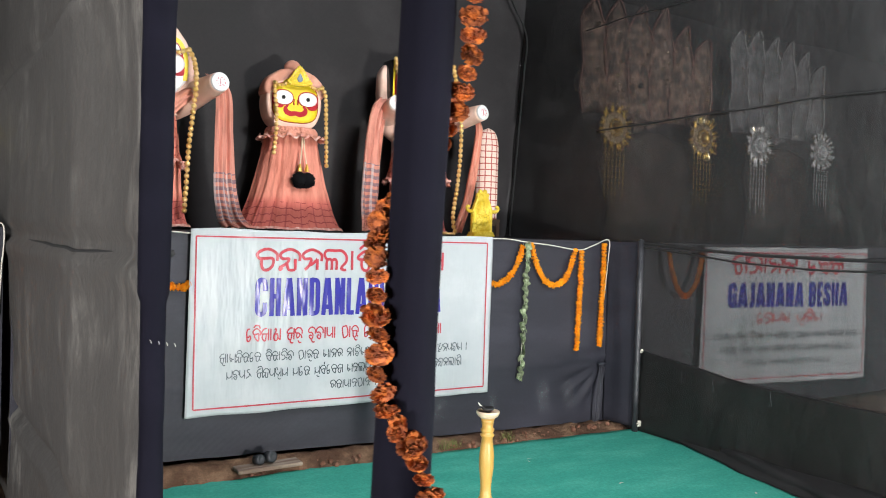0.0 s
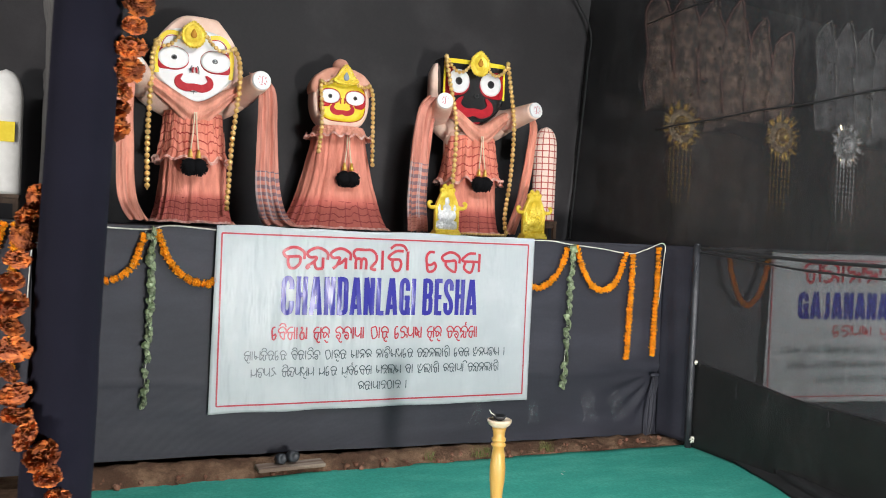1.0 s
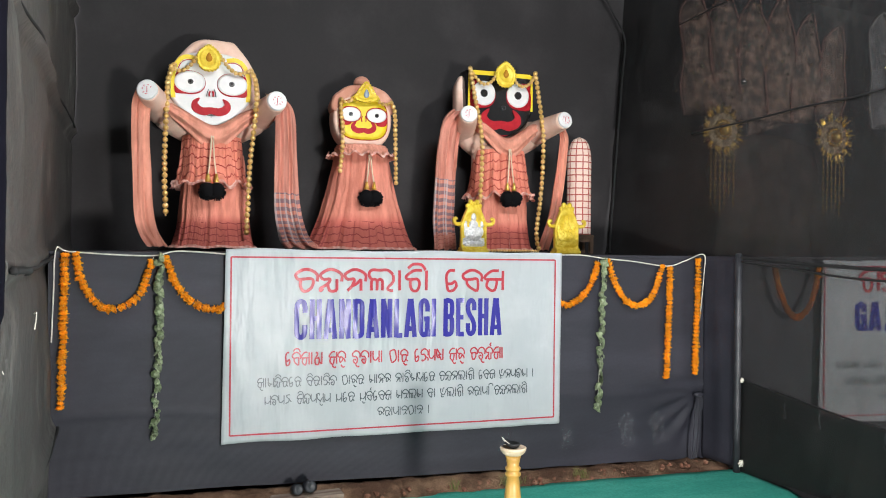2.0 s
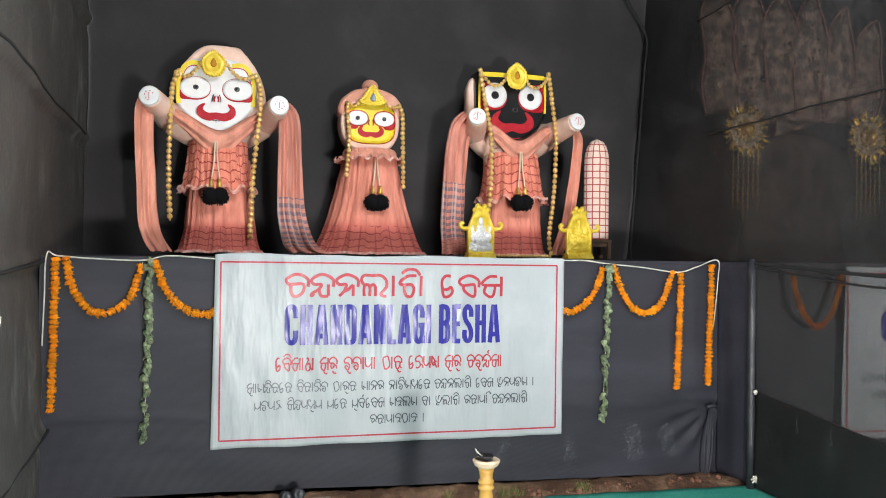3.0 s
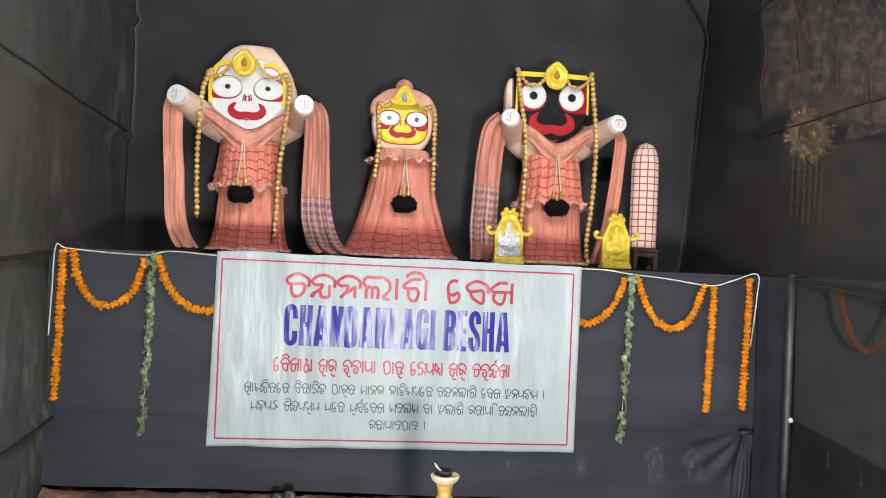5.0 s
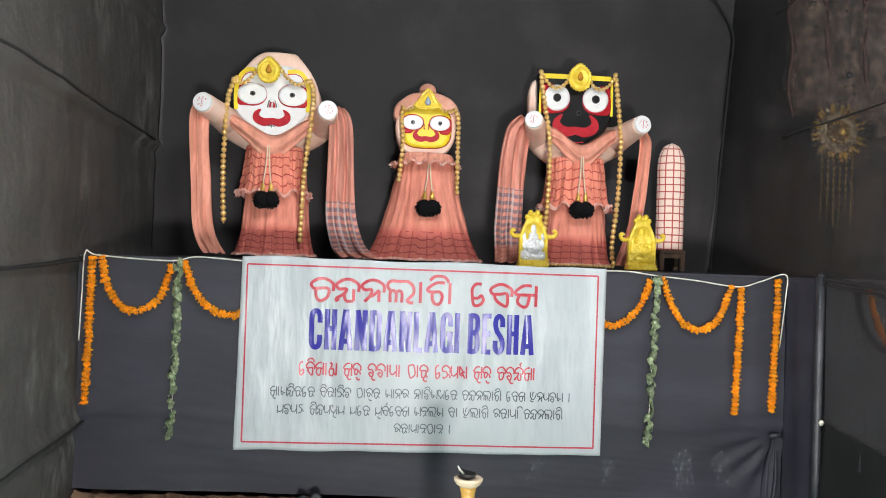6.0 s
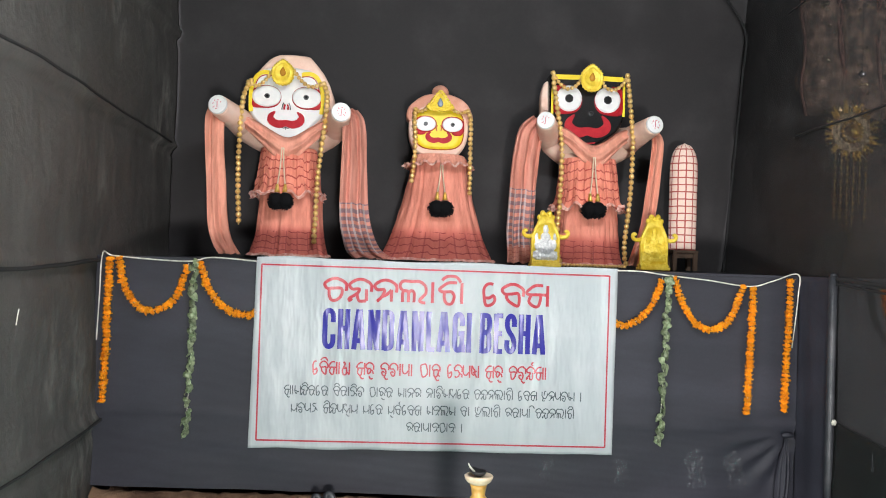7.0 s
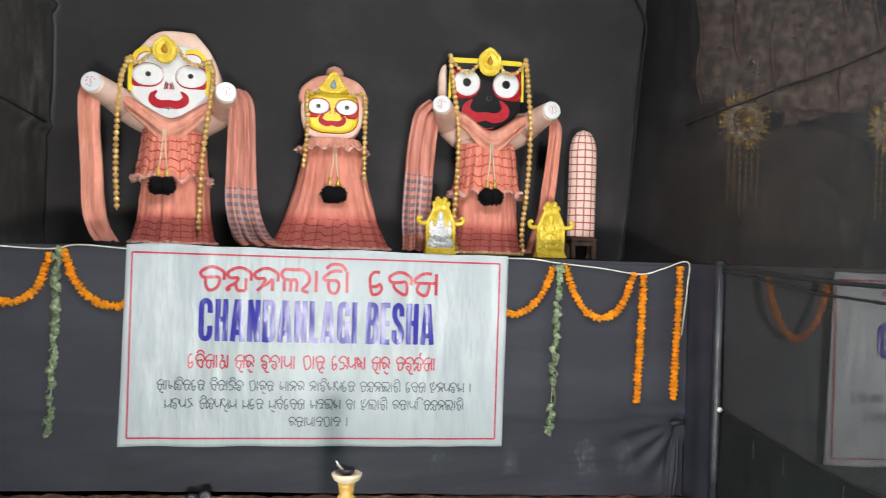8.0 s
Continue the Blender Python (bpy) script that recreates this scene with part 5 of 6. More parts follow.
def script_line(text, x0, x1, z0, z1, weight, put):
    """A line of round letters between x0 and x1; ^ and u are signs above and below the letter before them."""
    widths = {"a": 0.3, " ": 0.6, "e": 0.75, "l": 1.15, "g": 1.0, "y": 0.8, "o": 0.9}
    total = sum(0 if q in SIGNS else widths.get(q, 0.95) + 0.16 for q in text)
    unit = (x1 - x0) / total
    h = z1 - z0
    made = []
    x, last = x0, x0
    for q in text:
        w = widths.get(q, 0.95) * unit
        if q in GLYPHS:
            made.append(bmesh.new())
            flat_strokes(made[-1], [[(x + (px if q != "a" else 0.5) * w, z0 + pz * h) for px, pz in s] for s in GLYPHS[q]], weight * h, put)
            last = x
        elif q in SIGNS:
            flat_strokes(made[-1], [[(last + px * unit, (z1 if up else z0) + pz * h) for up, px, pz in SIGNS[q]]], weight * h, put)
            continue
        x += w + 0.16 * unit
    return made


def capital(letter, w, h, b):
    """Centre lines of one tall condensed capital, w wide and h high, with stems of half width b."""
    def bowl(z0, z1):
        r = min(0.42 * w, 0.45 * (z1 - z0))
        return [(b, z1), (w - b - r, z1), (w - b - 0.25 * r, z1 - 0.2 * r), (w - b, z1 - r), (w - b, (z0 + z1) / 2), (w - b, z0 + r), (w - b - 0.25 * r, z0 + 0.2 * r), (w - b - r, z0), (b, z0)]

    left, right = [(b, h), (b, h / 2), (b, 0)], [(w - b, h), (w - b, h / 2), (w - b, 0)]
    cup = [(w - b, h * 0.66), (w - b, h * 0.8), (w - b * 1.5, h - b * 1.4), (w / 2, h - b * 0.8), (b * 1.5, h - b * 1.4), (b, h * 0.8), (b, h / 2), (b, h * 0.2), (b * 1.5, b * 1.4), (w / 2, b * 0.8), (w - b * 1.5, b * 1.4), (w - b, h * 0.2), (w - b, h * 0.36)]
    k = 0.8 * b
    return {
        "C": [cup], "G": [cup[:-1] + [(w - b, h * 0.3), (w - b, h * 0.5)], [(w / 2, h * 0.47), (w * 0.7, h * 0.47), (w, h * 0.47)], [(w - b * 0.6, h * 0.2), (w - b * 0.6, 0)]],
        "H": [left, right, [(b, h * 0.52), (w / 2, h * 0.52), (w - b, h * 0.52)]],
        "A": [[(b * 0.9, 0), (w * 0.3, h * 0.5), (w / 2 - b * 0.25, h)], [(w - b * 0.9, 0), (w * 0.7, h * 0.5), (w / 2 + b * 0.25, h)], [(w * 0.25, h * 0.22), (w / 2, h * 0.22), (w * 0.75, h * 0.22)]],
        "N": [left, right, [(b * 0.9, h), (w / 2, h / 2), (w - b * 0.9, 0)]],
        "D": [left, bowl(k, h - k)], "B": [left, bowl(h * 0.52, h - k), bowl(k, h * 0.52)],
        "L": [left, [(b, k), (w / 2, k), (w, k)]], "I": [[(w / 2, h), (w / 2, h / 2), (w / 2, 0)]],
        "J": [[(w - b, h), (w - b, h * 0.5), (w - b, h * 0.2), (w - b * 1.6, b * 1.3), (w / 2, b * 0.8), (b * 0.6, b)]],
        "E": [left, [(b, k), (w / 2, k), (w, k)], [(b, h / 2), (w / 2, h / 2), (w * 0.92, h / 2)], [(b, h - k), (w / 2, h - k), (w, h - k)]],
        "S": [[(w - b, h * 0.68), (w - b, h * 0.82), (w - b * 1.5, h - b * 1.4), (w / 2, h - b * 0.8), (b * 1.5, h - b * 1.4), (b, h * 0.82), (b, h * 0.7), (b * 1.6, h * 0.58), (w / 2, h * 0.5), (w - b * 1.6, h * 0.42), (w - b, h * 0.3), (w - b, h * 0.18), (w - b * 1.5, b * 1.4), (w / 2, b * 0.8), (b * 1.5, b * 1.4), (b, h * 0.18), (b, h * 0.34)]],
    }[letter]


def block_line(text, x0, x1, z0, z1, put):
    """Tall bold condensed capitals, each a mesh of its own."""
    wide = {"C": 70, "G": 66, "A": 73, "L": 48, "I": 26, "E": 49, " ": 23, "J": 45}
    unit = (x1 - x0) / sum(wide.get(q, 65) + 11 for q in text)
    made, x = [], x0
    for q in text:
        w = wide.get(q, 65) * unit
        if q != " ":
            bm = bmesh.new()
            half = 13.5 * unit
            for k, line in enumerate(capital(q, w, z1 - z0, half)):
                flat_strokes(bm, [line], half, lambda a, b, x=x, k=k: (lambda p: (p[0], p[1] - 0.0005 * k, p[2]))(put(x + a, z0 + b)))
            made.append(bm)
        x += w + 11 * unit
    return made


def banner(cx, y, corners, seed, lines, english, label):
    """A vinyl banner whose corners are given as x and z round its middle; lettering lies on its creased face."""
    (xa, za), (xb, zb), (xc, zc), (xd, zd) = corners
    thing = empty("banner", cx, y, (za + zd) / 2, label=label, category="banner", group="banners")
    mz = (za + zd) / 2

    def crease(x, z):
        return 0.007 * wob(x * 1.8, z * 1.1, seed) + 0.0045 * wob(x * 5.5 + z * 2.0, z * 1.5, seed + 4) + 0.002 * wob(x * 14, z * 4, seed + 9)

    def fn(u, v):
        x = (xd + (xc - xd) * u) * (1 - v) + (xa + (xb - xa) * u) * v
        z = (zd + (zc - zd) * u) * (1 - v) + (za + (zb - za) * u) * v
        z += 0.006 * wob(x * 4, seed) * (abs(v - 0.5) > 0.48) + (0.012 * wob(x * 2, seed + 2) if v > 0.99 else 0)
        return (x, crease(x, z), z - mz)

    part("sheet", sheet(fn, 110, 60, 0.002), FLEX, thing, "", True)

    def put(x, z):
        s = (z - zd) / (za - zd)
        u = (x - xd) / (xc - xd)
        z2 = z + (zc - zd) * u * (1 - s) + (zb - za) * u * s
        return (x, crease(x, z2) - 0.0045, z2 - mz)

    bm = bmesh.new()
    w, i = 0.0045, 0.045
    rx0, rx1, rz0, rz1 = xd + i, xc - i, zd + i, za - i
    for p, q in (((rx0, rz0), (rx1, rz0)), ((rx0, rz1), (rx1, rz1)), ((rx0, rz0), (rx0, rz1)), ((rx1, rz0), (rx1, rz1))):
        flat_strokes(bm, [[(p[0] + (q[0] - p[0]) * k / 12, p[1] + (q[1] - p[1]) * k / 12) for k in range(13)]], w, put)
    part("border", bm, RED_INK, thing, "thin red border line")
    for text, x0, x1, z0, z1, weight, ink, words in lines:
        letters = script_line(text, x0, x1, z0, z1, weight, put)
        if z1 - z0 > 0.06:
            for bm in letters:
                part("letter", bm, ink, thing, words)
        else:
            bm = bmesh.new()
            for one in letters:
                merge(bm, one)
            tagged(part("lettering", bm, ink, thing, words), kind="stuff")
    text, x0, x1, z0, z1 = english
    for bm in block_line(text, x0, x1, z0, z1, put):
        part("letter", bm, BLUE_INK, thing, "large blue capital letter")
    return thing


SMALL = "line of small dark round lettering"
banner(0, -0.035, ((-1.05, 1.45), (1.05, 1.442), (1.045, 0.346), (-1.065, 0.36)), 3, (
    ("cDnlag^ ebs", -0.66, 0.655, 1.215, 1.335, 0.073, RED_INK, "large red round letter"),
    ("eb^sax suku tutaya oaru ejyS suku ctuD'sa", -0.715, 0.65, 0.79, 0.86, 0.062, RED_INK, "small red round letter"),
    ("suamD^rer b^raj^t oakur mank nat^mder cDnlag^ ebs vnytm a", -0.87, 0.86, 0.668, 0.72, 0.052, BLACK_INK, SMALL),
    ("ptyh s^Dydup per pub'ebs milm ba vlag^ kraya^ cDnlag^", -0.83, 0.815, 0.568, 0.62, 0.052, BLACK_INK, SMALL),
    ("krayaioai a", -0.165, 0.165, 0.472, 0.522, 0.052, BLACK_INK, SMALL),
), ("CHANDANLAGI BESHA", -0.665, 0.642, 0.935, 1.165), "white vinyl banner with red border, red and blue lettering")
banner(4.03, -0.31, ((-1.11, 1.41), (1.12, 1.42), (1.14, 0.21), (-1.14, 0.29)), 8, (
    ("gjann ebs", -0.78, 0.76, 1.2, 1.34, 0.085, RED_INK, "large red round letter"),
    ("ejyS pun^m", -0.45, 0.45, 0.79, 0.87, 0.075, RED_INK, "small red round letter"),
    ("ejyS pun^ma d^bs sa mD^rer oakur mank gjann ebs", -0.98, 0.98, 0.66, 0.71, 0.052, BLACK_INK, SMALL),
    ("ebsr pub'ru oakur mank snan mDpr jl lag^ oai", -0.9, 0.92, 0.55, 0.6, 0.052, BLACK_INK, SMALL),
    ("samukr vnusar saj kraya^", -0.6, 0.6, 0.44, 0.49, 0.052, BLACK_INK, SMALL),
), ("GAJANANA BESHA", -0.82, 0.84, 0.92, 1.12), "white vinyl banner of the next booth seen through the net")


# ---- the statues of the next booth, dim behind the net ----
TINSEL = worn(mat("tarnished_tinsel", (0.3, 0.21, 0.11), 0.45, 0.5), (0.12, 0.08, 0.045), (0.5, 0.38, 0.22), 30)
bump(TINSEL, noise_of(TINSEL, 45, 5), 0.8, 0.01)
PALE_TINSEL = worn(mat("pale_silver_tinsel", (0.32, 0.32, 0.32), 0.45, 0.4), (0.16, 0.16, 0.16), (0.5, 0.5, 0.5), 30)
bump(PALE_TINSEL, noise_of(PALE_TINSEL, 45, 5), 0.8, 0.01)
DULL_CLOTH = worn(mat("dull_brown_cloth", (0.03, 0.024, 0.022), 0.9), (0.02, 0.016, 0.015), (0.06, 0.042, 0.036), 6)


DIM_PLUME = worn(mat("brown_plume", (0.22, 0.15, 0.115), 0.55, 0.2), (0.08, 0.056, 0.047), (0.38, 0.25, 0.19), 14)
bump(DIM_PLUME, noise_of(DIM_PLUME, 30, 6), 0.9, 0.02)
GREY_PLUME = worn(mat("grey_plume", (0.16, 0.165, 0.17), 0.6, 0.2), (0.09, 0.09, 0.095), (0.24, 0.24, 0.25), 9)
bump(GREY_PLUME, noise_of(GREY_PLUME, 30, 6), 0.9, 0.02)
RED_RIM = worn(mat("faded_red_braid", (0.24, 0.11, 0.085), 0.6, 0.2), (0.13, 0.06, 0.05), (0.34, 0.17, 0.13), 30)
SPANGLE = mat("gilt_spangle", (0.95, 0.82, 0.55), 0.15, 1.0)


def dressed_figure(cx, y, width, material, label):
    """A tall festival costume: a fan of pointed plumes over a broad front, two tinsel discs with hanging strings."""
    rng = random.Random(int(cx * 10))
    spark = SILVER if material is PALE_TINSEL else GOLD
    plumage = GREY_PLUME if material is PALE_TINSEL else DIM_PLUME
    thing = empty("costume_display", cx, y, TOP_Z, label=label, category="costume", group="costume displays")
    bm = bmesh.new()
    loft(bm, [[(rx * math.cos(2 * math.pi * i / 32), 0.12 * math.sin(2 * math.pi * i / 32), z) for i in range(32)] for rx, z in ((width * 0.3, 0.0), (width * 0.27, 0.3), (width * 0.34, 0.7), (width * 0.3, 0.95), (width * 0.1, 1.02))], 0)
    part("body", bm, DULL_CLOTH, thing, "dim brown cloth body", True)

    def fan(u, v):
        a = math.pi * (0.04 + 0.92 * u)
        r = 0.02 + 0.98 * v
        ruff = 0.03 * math.sin(u * 40) * v
        return (-math.cos(a) * width * 0.5 * r * (1 + 0.1 * math.sin(a)), 0.02 + ruff, 1.02 + (0.05 + 0.78 * r * math.sin(a) ** 0.5) + 0.02 * wob(u * 9, v * 3))

    part("fan", sheet(fan, 80, 12, 0.006), plumage, thing, "pleated fan behind the plumes", True)
    n = 6
    for i in range(n):
        a = (i - (n - 1) / 2) / n
        x0 = a * width * 0.92
        ht = 1.08 - 0.75 * a * a - 0.16 * a + rng.uniform(-0.04, 0.04)

        def fn(u, v, x0=x0, ht=ht, i=i):
            w = 0.098 * width * min(1.0, (1.001 - v) * 3.6) ** 0.55 * (0.9 + 0.14 * math.sin(v * 9 + i))
            s = u * 2 - 1
            return (x0 * (1 + 0.12 * v) + s * w, -0.06 + 0.05 * s * s + 0.015 * wob(u * 3, v * 6, i), 1.15 + ht * v)

        plume = part("plume", sheet(fn, 10, 18, 0.006), plumage, thing, "", True)
        line = [fn(0, 0)] + [fn(0, k / 8) for k in range(1, 8)] + [fn(0.5, 1)] + [fn(1, k / 8) for k in range(7, -1, -1)]
        part("rim", tube([(x, y - 0.012, z) for x, y, z in line], 0.011, 48, 6), RED_RIM if plumage is DIM_PLUME else PALE_TINSEL, plume, "bright braid round the plume's edge", True)
        for j in range(7):
            bm = bmesh.new()
            ball(bm, (x0 * 1.1 + rng.uniform(-0.04, 0.04), -0.09, 1.2 + ht * rng.uniform(0.1, 0.95)), 0.014, 8, 6)
            part("stud", bm, SPANGLE, plume, "", True)
    for s in (-1, 1):
        c = Vector((s * width * 0.33, -0.18, 1.02))
        bm = bmesh.new()
        loft(bm, [[(c.x + r * (1 + 0.05 * math.cos(12 * q)) * math.cos(q), c.y + d, c.z + r * (1 + 0.05 * math.cos(12 * q)) * math.sin(q)) for q in [2 * math.pi * k / 72 for k in range(72)]] for r, d in ((0.155, 0.02), (0.16, 0.0), (0.13, -0.02), (0.105, -0.01), (0.075, -0.012), (0.055, -0.03), (0.015, -0.038))], 0)
        disc = part("disc", bm, material, thing, "round tinsel rosette")
        for k in range(36):
            q = 2 * math.pi * (k + rng.uniform(-0.3, 0.3)) / 36
            ln = rng.uniform(0.17, 0.225)
            way, side = Vector((math.cos(q), 0, math.sin(q))), Vector((-math.sin(q), 0, math.cos(q)))
            bm = bmesh.new()
            vs = [bm.verts.new(c + way * r + side * w + Vector((0, d, 0))) for r, w, d in ((0.12, -0.008, 0), (0.12, 0.008, 0), (ln * 0.85, 0.014, -0.012), (ln, 0, -0.018), (ln * 0.85, -0.014, -0.012), (0.15, 0, -0.02))]
            for a, b in ((0, 1), (1, 2), (2, 3), (3, 4), (4, 0)):
                bm.faces.new((vs[a], vs[b], vs[5]))
            ball(bm, c + way * ln * 1.02 + Vector((0, -0.02, 0)), 0.011 * rng.uniform(0.4, 1.4), 8, 6)
            part("ray", bm, spark if k % 3 else SPANGLE, disc)
        bm = bmesh.new()
        ball(bm, c + Vector((0, -0.035, 0)), 0.05, 16, 10)
        for k in range(14):
            q = 2 * math.pi * k / 14
            ball(bm, c + Vector((0.072 * math.cos(q), -0.022, 0.072 * math.sin(q))), 0.013, 8, 6)
        part("boss", bm, spark, disc, "polished centre boss ringed with beads", True)
        for k in range(6):
            bm = bmesh.new()
            x = c.x + (k - 2.5) * 0.045
            ln = rng.uniform(0.4, 0.62)
            tube([(x, c.y - 0.01, c.z - 0.13), (x, c.y - 0.01, c.z - 0.13 - ln / 2), (x + rng.uniform(-0.01, 0.01), c.y - 0.01, c.z - 0.13 - ln)], 0.0018, 6, 5, 0, bm)
            for j in range(int(ln / 0.05)):
                ball(bm, (x, c.y - 0.012, c.z - 0.15 - j * 0.05), 0.009, 6, 4)
            part("bead_fringe", bm, spark, disc)
    return thing


dressed_figure(3.5, 0.95, 1.75, TINSEL, "tall dull gold festival costume with plumes and rosettes behind the net")
dressed_figure(5.45, 0.95, 1.6, PALE_TINSEL, "tall silvery festival costume with plumes and rosettes behind the net")
# silver ball and thread added to give a reflected glint behind the net
bauble = empty("glint_ball", 2.65, 0.19, 2.717, label="added silver ball on a thread, standing in for a glint", category="bauble")
bm = bmesh.new()
ball(bm, (0, 0, 0), 0.022, 20, 14)
part("ball", bm, mat("polished_silver", (0.95, 0.95, 0.95), 0.22, 1.0), bauble, "polished silver ball", True)
part("thread", tube([(0, 0, 0.015), (0, 0, 0.6), (0, 0, 1.19)], 0.002, 6, 5), ROPE, bauble)


# ---- along the stage's foot ----
def berm(u, v):
    x = -1.93 + 4.2 * u
    y = -0.16 + 0.24 * v - 0.1 * u * (1 - v)
    h = 0.12 - 0.07 * u
    return (x, y, -0.02 + h * math.sin(math.pi * min(1, v * 0.75)) + 0.022 * wob(x * 9, y * 9, 3) + 0.012 * wob(x * 25, y * 25, 5))


tagged(part("earth_bank", sheet(berm, 220, 14), EARTH, None, "", True), "low bank of loose reddish earth under the stage hem", "earth", kind="stuff")
rng = random.Random(77)
bm = bmesh.new()
for i in range(150):
    b = bmesh.new()
    bmesh.ops.create_icosphere(b, subdivisions=1, radius=rng.uniform(0.006, 0.02))
    for v in b.verts:
        v.co *= rng.uniform(0.75, 1.2)
    x = rng.uniform(-1.85, 2.1)
    merge(bm, b, Matrix.Translation((x, rng.uniform(-0.17, -0.02) - 0.04 * (x + 1.9) / 4, rng.uniform(0.02, 0.045))))
tagged(part("clods", bm, BRICK), "small crumbled brick and earth clods along the stage foot", "clods", kind="stuff")
plank = part("plank", box(bmesh.new(), -0.2, 0.2, -0.05, 0.05, 0, 0.022, 0.004), PLANK, None)
plank.matrix_world = pose(-0.6, -0.15, 0.05, 4, 0, 3)
tagged(plank, "short weathered plank lying under the stage hem", "plank")
for px, pz, pr in ((-0.66, 0.105, 0.03), (-0.59, 0.115, 0.034)):
    bm = lathe([(pr * 0.6, -0.03), (pr, -0.024), (pr, 0.024), (pr * 0.6, 0.03), (pr * 0.25, 0.022)], 20)
    ob = part("roller", bm, PIPE, None, "", True)
    ob.matrix_world = pose(px, -0.15, pz, 78, 0, 12)
    tagged(ob, "dark metal roller resting on the plank", "roller", "rollers")
GRASS = mat("dry_grass", (0.13, 0.14, 0.04), 0.8)
bm = bmesh.new()
for gx in (0.62, 0.66, 0.72, 1.12, 1.16, 0.3):
    for i in range(16):
        x, y = gx + rng.gauss(0, 0.02), -0.16 + rng.gauss(0, 0.012)
        a, ln = rng.uniform(0, 6.28), rng.uniform(0.03, 0.08)
        p = Vector((x, y, 0.02))
        q = p + Vector((math.cos(a) * ln * 0.5, math.sin(a) * ln * 0.3, ln))
        s = Vector((0.002, 0.001, 0))
        bm.faces.new([bm.verts.new(w) for w in (p - s, p + s, (p + q) / 2 + s + Vector((0, 0, 0.008)), q, (p + q) / 2 - s + Vector((0, 0, 0.008)))])
tagged(part("grass_tufts", bm, GRASS), "sparse dry grass tufts at the carpet's edge", "grass", kind="stuff")

# litter on the carpet
for sx, sy, turn in ((1.17, -1.25, 0), (1.75, -1.74, 50), (0.95, -0.64, 100), (0.99, -0.60, 150)):
    bm = bmesh.new()
    vs = [bm.verts.new(q) for q in ((-0.016, -0.005, 0.0), (0.0, -0.007, 0.004), (0.017, -0.004, 0.001), (0.018, 0.004, 0.002), (0.001, 0.006, 0.006), (-0.015, 0.005, 0.001))]
    bm.faces.new((vs[0], vs[1], vs[4], vs[5]))
    bm.faces.new((vs[1], vs[2], vs[3], vs[4]))
    bmesh.ops.solidify(bm, geom=bm.faces[:], thickness=0.0012)
    ob = part("paper_scrap", bm, STRING, None)
    ob.matrix_world = pose(sx, sy, 0.02, 0, 0, turn)
    tagged(ob, "small white paper scrap on the green carpet", "paper scrap", "paper scraps")


# gathered cloth below the knot at the stage corner
def fold_fn(u, v):
    w = 0.012 + 0.034 * math.sin(math.pi * min(1.0, 0.12 + v)) ** 0.8
    q = u * 2 - 1
    return (2.075 + 0.03 * v + q * w, -0.03 - 0.026 * math.cos(q * 1.5) * math.sin(math.pi * (0.08 + 0.84 * v)) - 0.006 * math.sin(q * 9 + v * 3), 0.03 + 0.45 * v)


tagged(part("cloth_fold", sheet(fold_fn, 20, 24, 0.004), STAGE_CLOTH, None, "", True), "gathered dark cloth fold tied at the stage corner", "cloth")
bm = tube([(2.07, -0.045, 0.478), (2.105, -0.056, 0.485), (2.14, -0.045, 0.48)], lambda t: 0.011 + 0.004 * math.sin(math.pi * t), 10, 10)
tagged(part("cloth_knot", bm, STAGE_CLOTH, None, "", True), "small knot of dark cloth at the stage corner", "knot")

# chalky smudges rubbed on the stage cloth
CHALK = mat("chalk_dust", (0.35, 0.36, 0.38), 0.95, 0, 0.1)
tr = CHALK.node_tree.nodes.new("ShaderNodeBsdfTransparent")
mx = CHALK.node_tree.nodes.new("ShaderNodeMixShader")
lk(CHALK, calc(CHALK, "MULTIPLY", ramp(CHALK, noise_of(CHALK, 42, 6, 0.7), 0.42, 0.75), 0.26), mx.inputs[0])
lk(CHALK, tr.outputs[0], mx.inputs[1])
lk(CHALK, bsdf(CHALK).outputs[0], mx.inputs[2])
lk(CHALK, mx.outputs[0], CHALK.node_tree.nodes["Material Output"].inputs["Surface"])


def smudge(x, z, s, tilt):
    bm = bmesh.new()
    fc = Face(bm, 0, 0, 0, 1, 0)
    fc.disc(0, 0, 0.05 * s, 0.06 * s, 0.0, 0, sides=20)
    for k in range(4):
        a = -0.35 + 0.23 * k
        fc.stroke([(0.045 * s * math.sin(a * 1.6), -0.03 * s), (0.1 * s * math.sin(a), -0.08 * s * math.cos(a)), (0.14 * s * math.sin(a), -0.13 * s * math.cos(a))], 0.009 * s, 0.0, 0, 8)
    ob = part("chalk_smudge", bm, CHALK, None)
    ob.matrix_world = pose(x, -0.026, z, 0, tilt, 0)
    tagged(ob, "pale chalky smudge rubbed on the dark stage cloth", "smudge", "chalk smudges")


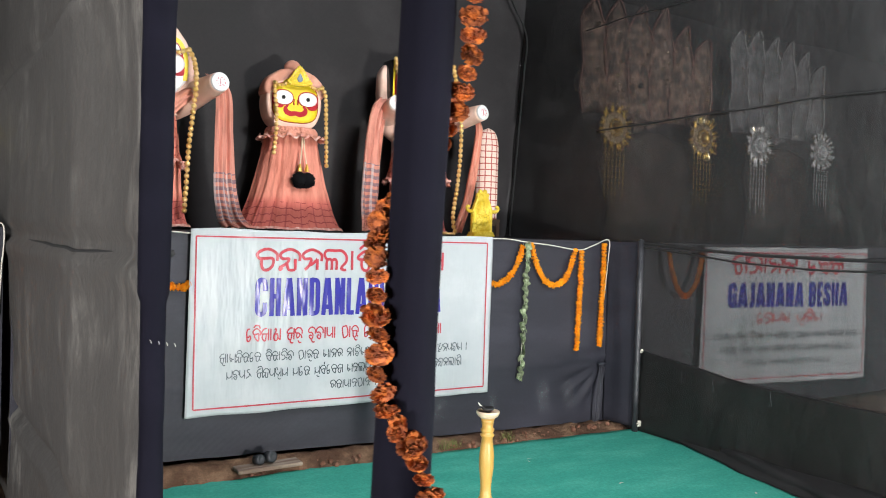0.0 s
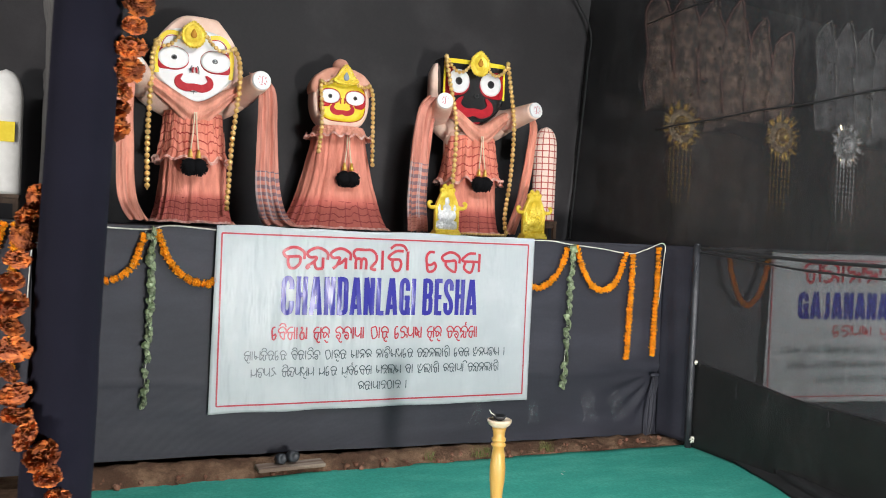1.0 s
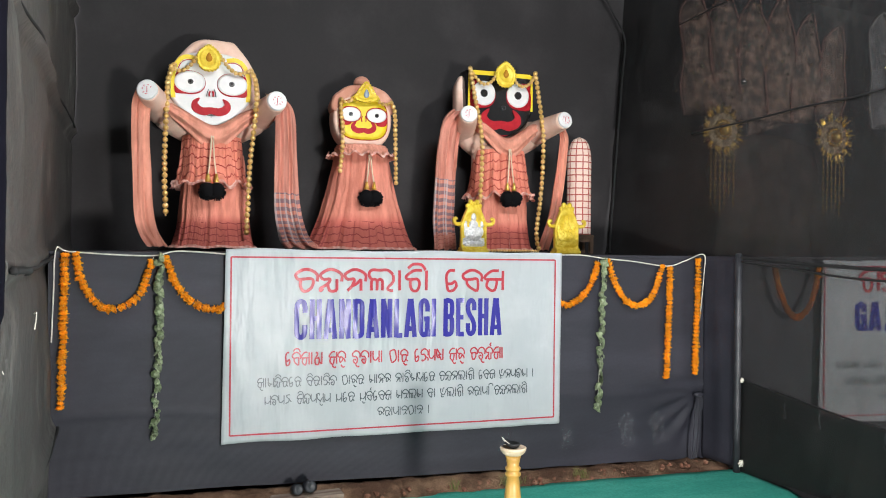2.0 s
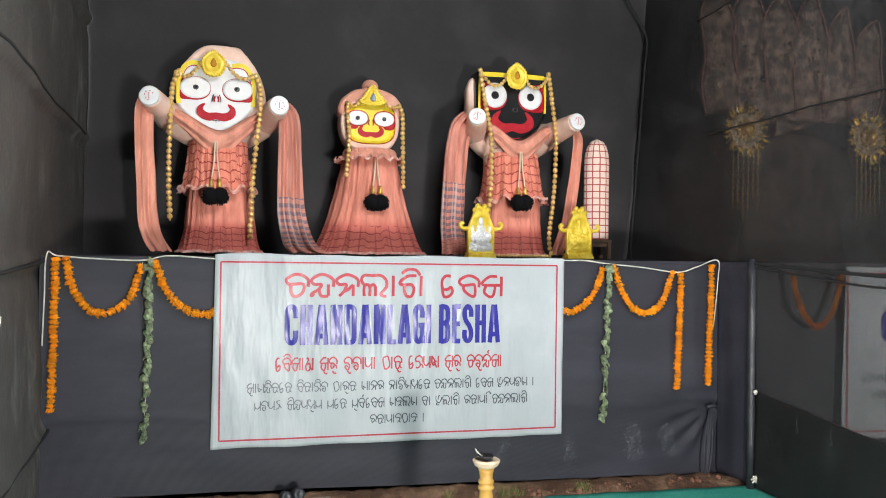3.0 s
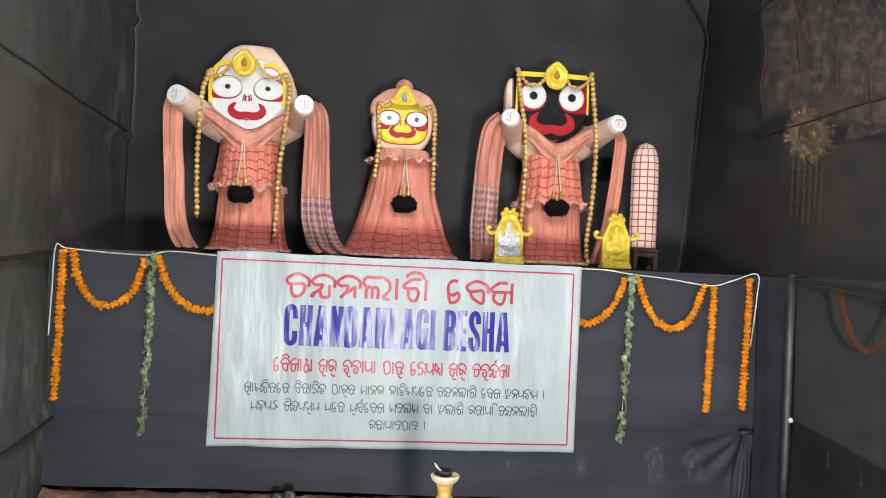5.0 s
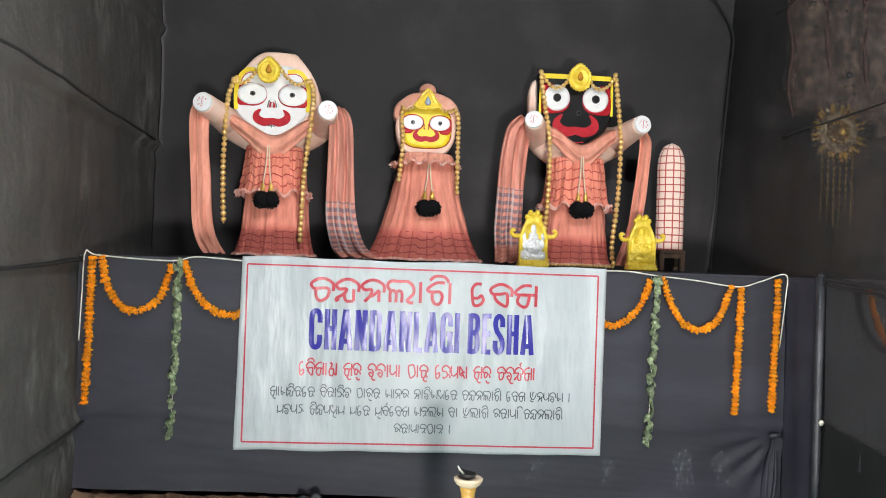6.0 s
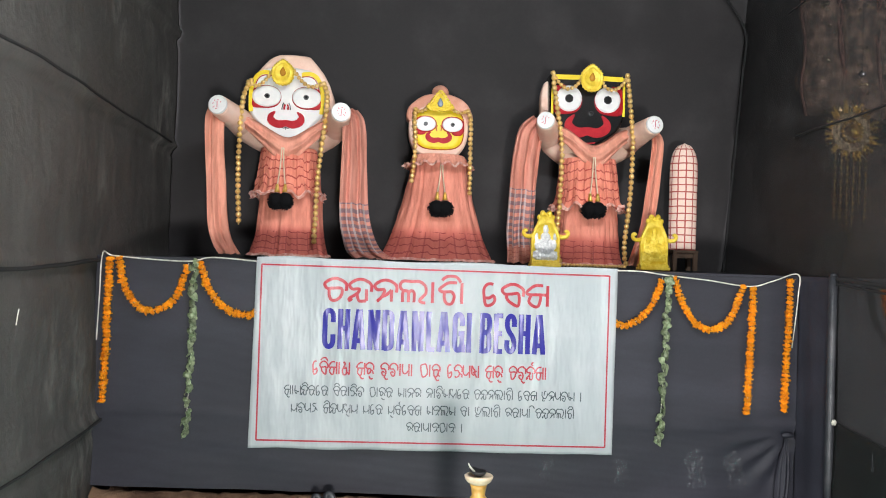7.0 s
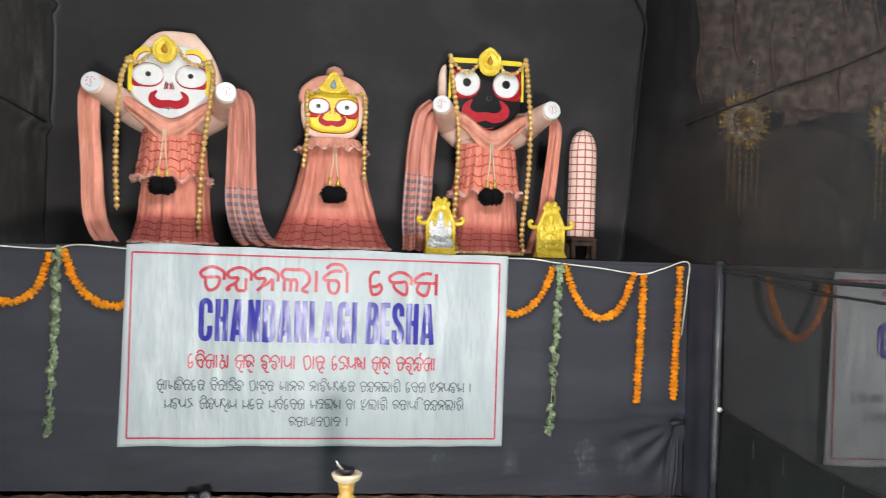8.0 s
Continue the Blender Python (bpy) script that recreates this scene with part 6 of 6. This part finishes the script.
smudge(1.785, 0.31, 1.2, -14)
smudge(1.55, 0.315, 1.25, -8)
smudge(0.67, 0.30, 0.85, 8)
smudge(1.10, 0.28, 0.8, -6)


# ---- added bodies for the unseen lamps, in the aisle and under the roof ----
LAMP_GLASS = mat("lamp_glass", (0.9, 0.9, 0.9), 0.3)
def floodlight(x, y, z, turn):
    thing = empty("floodlight", x, y, z, label="unseen black metal floodlight added on a low stand in the aisle", category="floodlight", group="floodlights")
    thing.rotation_euler = (0, 0, radians(turn))
    part("housing", box(bmesh.new(), -0.44, 0.44, -0.14, -0.03, -0.32, 0.32, 0.02), PIPE, thing)
    part("reflector", box(bmesh.new(), -0.41, 0.41, -0.032, -0.026, -0.29, 0.29, 0.002), LAMP_GLASS, thing)
    part("bracket", tube([(-0.46, -0.08, 0), (-0.46, -0.08, -0.36), (0, -0.08, -0.4), (0.46, -0.08, -0.36), (0.46, -0.08, 0)], 0.012, 20, 8), PIPE, thing, "", True)
    for a in (90, 210, 330):
        part("leg", tube([(0, -0.08, -0.4), (0.15 * math.cos(radians(a)), -0.08 + 0.15 * math.sin(radians(a)), -0.55), (0.28 * math.cos(radians(a)), -0.08 + 0.28 * math.sin(radians(a)), -z)], 0.012, 6, 8), PIPE, thing, "", True)


for fx, fy, fz in LAMPS:
    floodlight(fx, fy - 0.02, fz, 0)
# battens for the added fill tubes, out of view
for tx, ty, tz in FILL_TUBES:
    thing = empty("fill_tube_light", tx, ty - 0.02, tz + 0.06, label="unseen white tube light added under the roof for fill from above", category="tube light", group="tube lights")
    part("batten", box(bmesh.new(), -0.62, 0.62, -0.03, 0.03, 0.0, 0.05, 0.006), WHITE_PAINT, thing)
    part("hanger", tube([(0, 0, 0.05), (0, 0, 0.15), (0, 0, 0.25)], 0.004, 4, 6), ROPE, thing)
bm = bmesh.new()
for k in range(4):
    x = -1.832 + 0.02 * k
    tube([(x, -2.645, 1.186 - 0.004 * k), (x + 0.002, -2.647, 1.182 - 0.004 * k), (x + 0.003, -2.645, 1.177 - 0.004 * k)], 0.0007, 3, 5, 0, bm)
tagged(part("stitches", bm, STRING), "row of loose white stitches on the torn navy cloth", "stitches", kind="stuff")
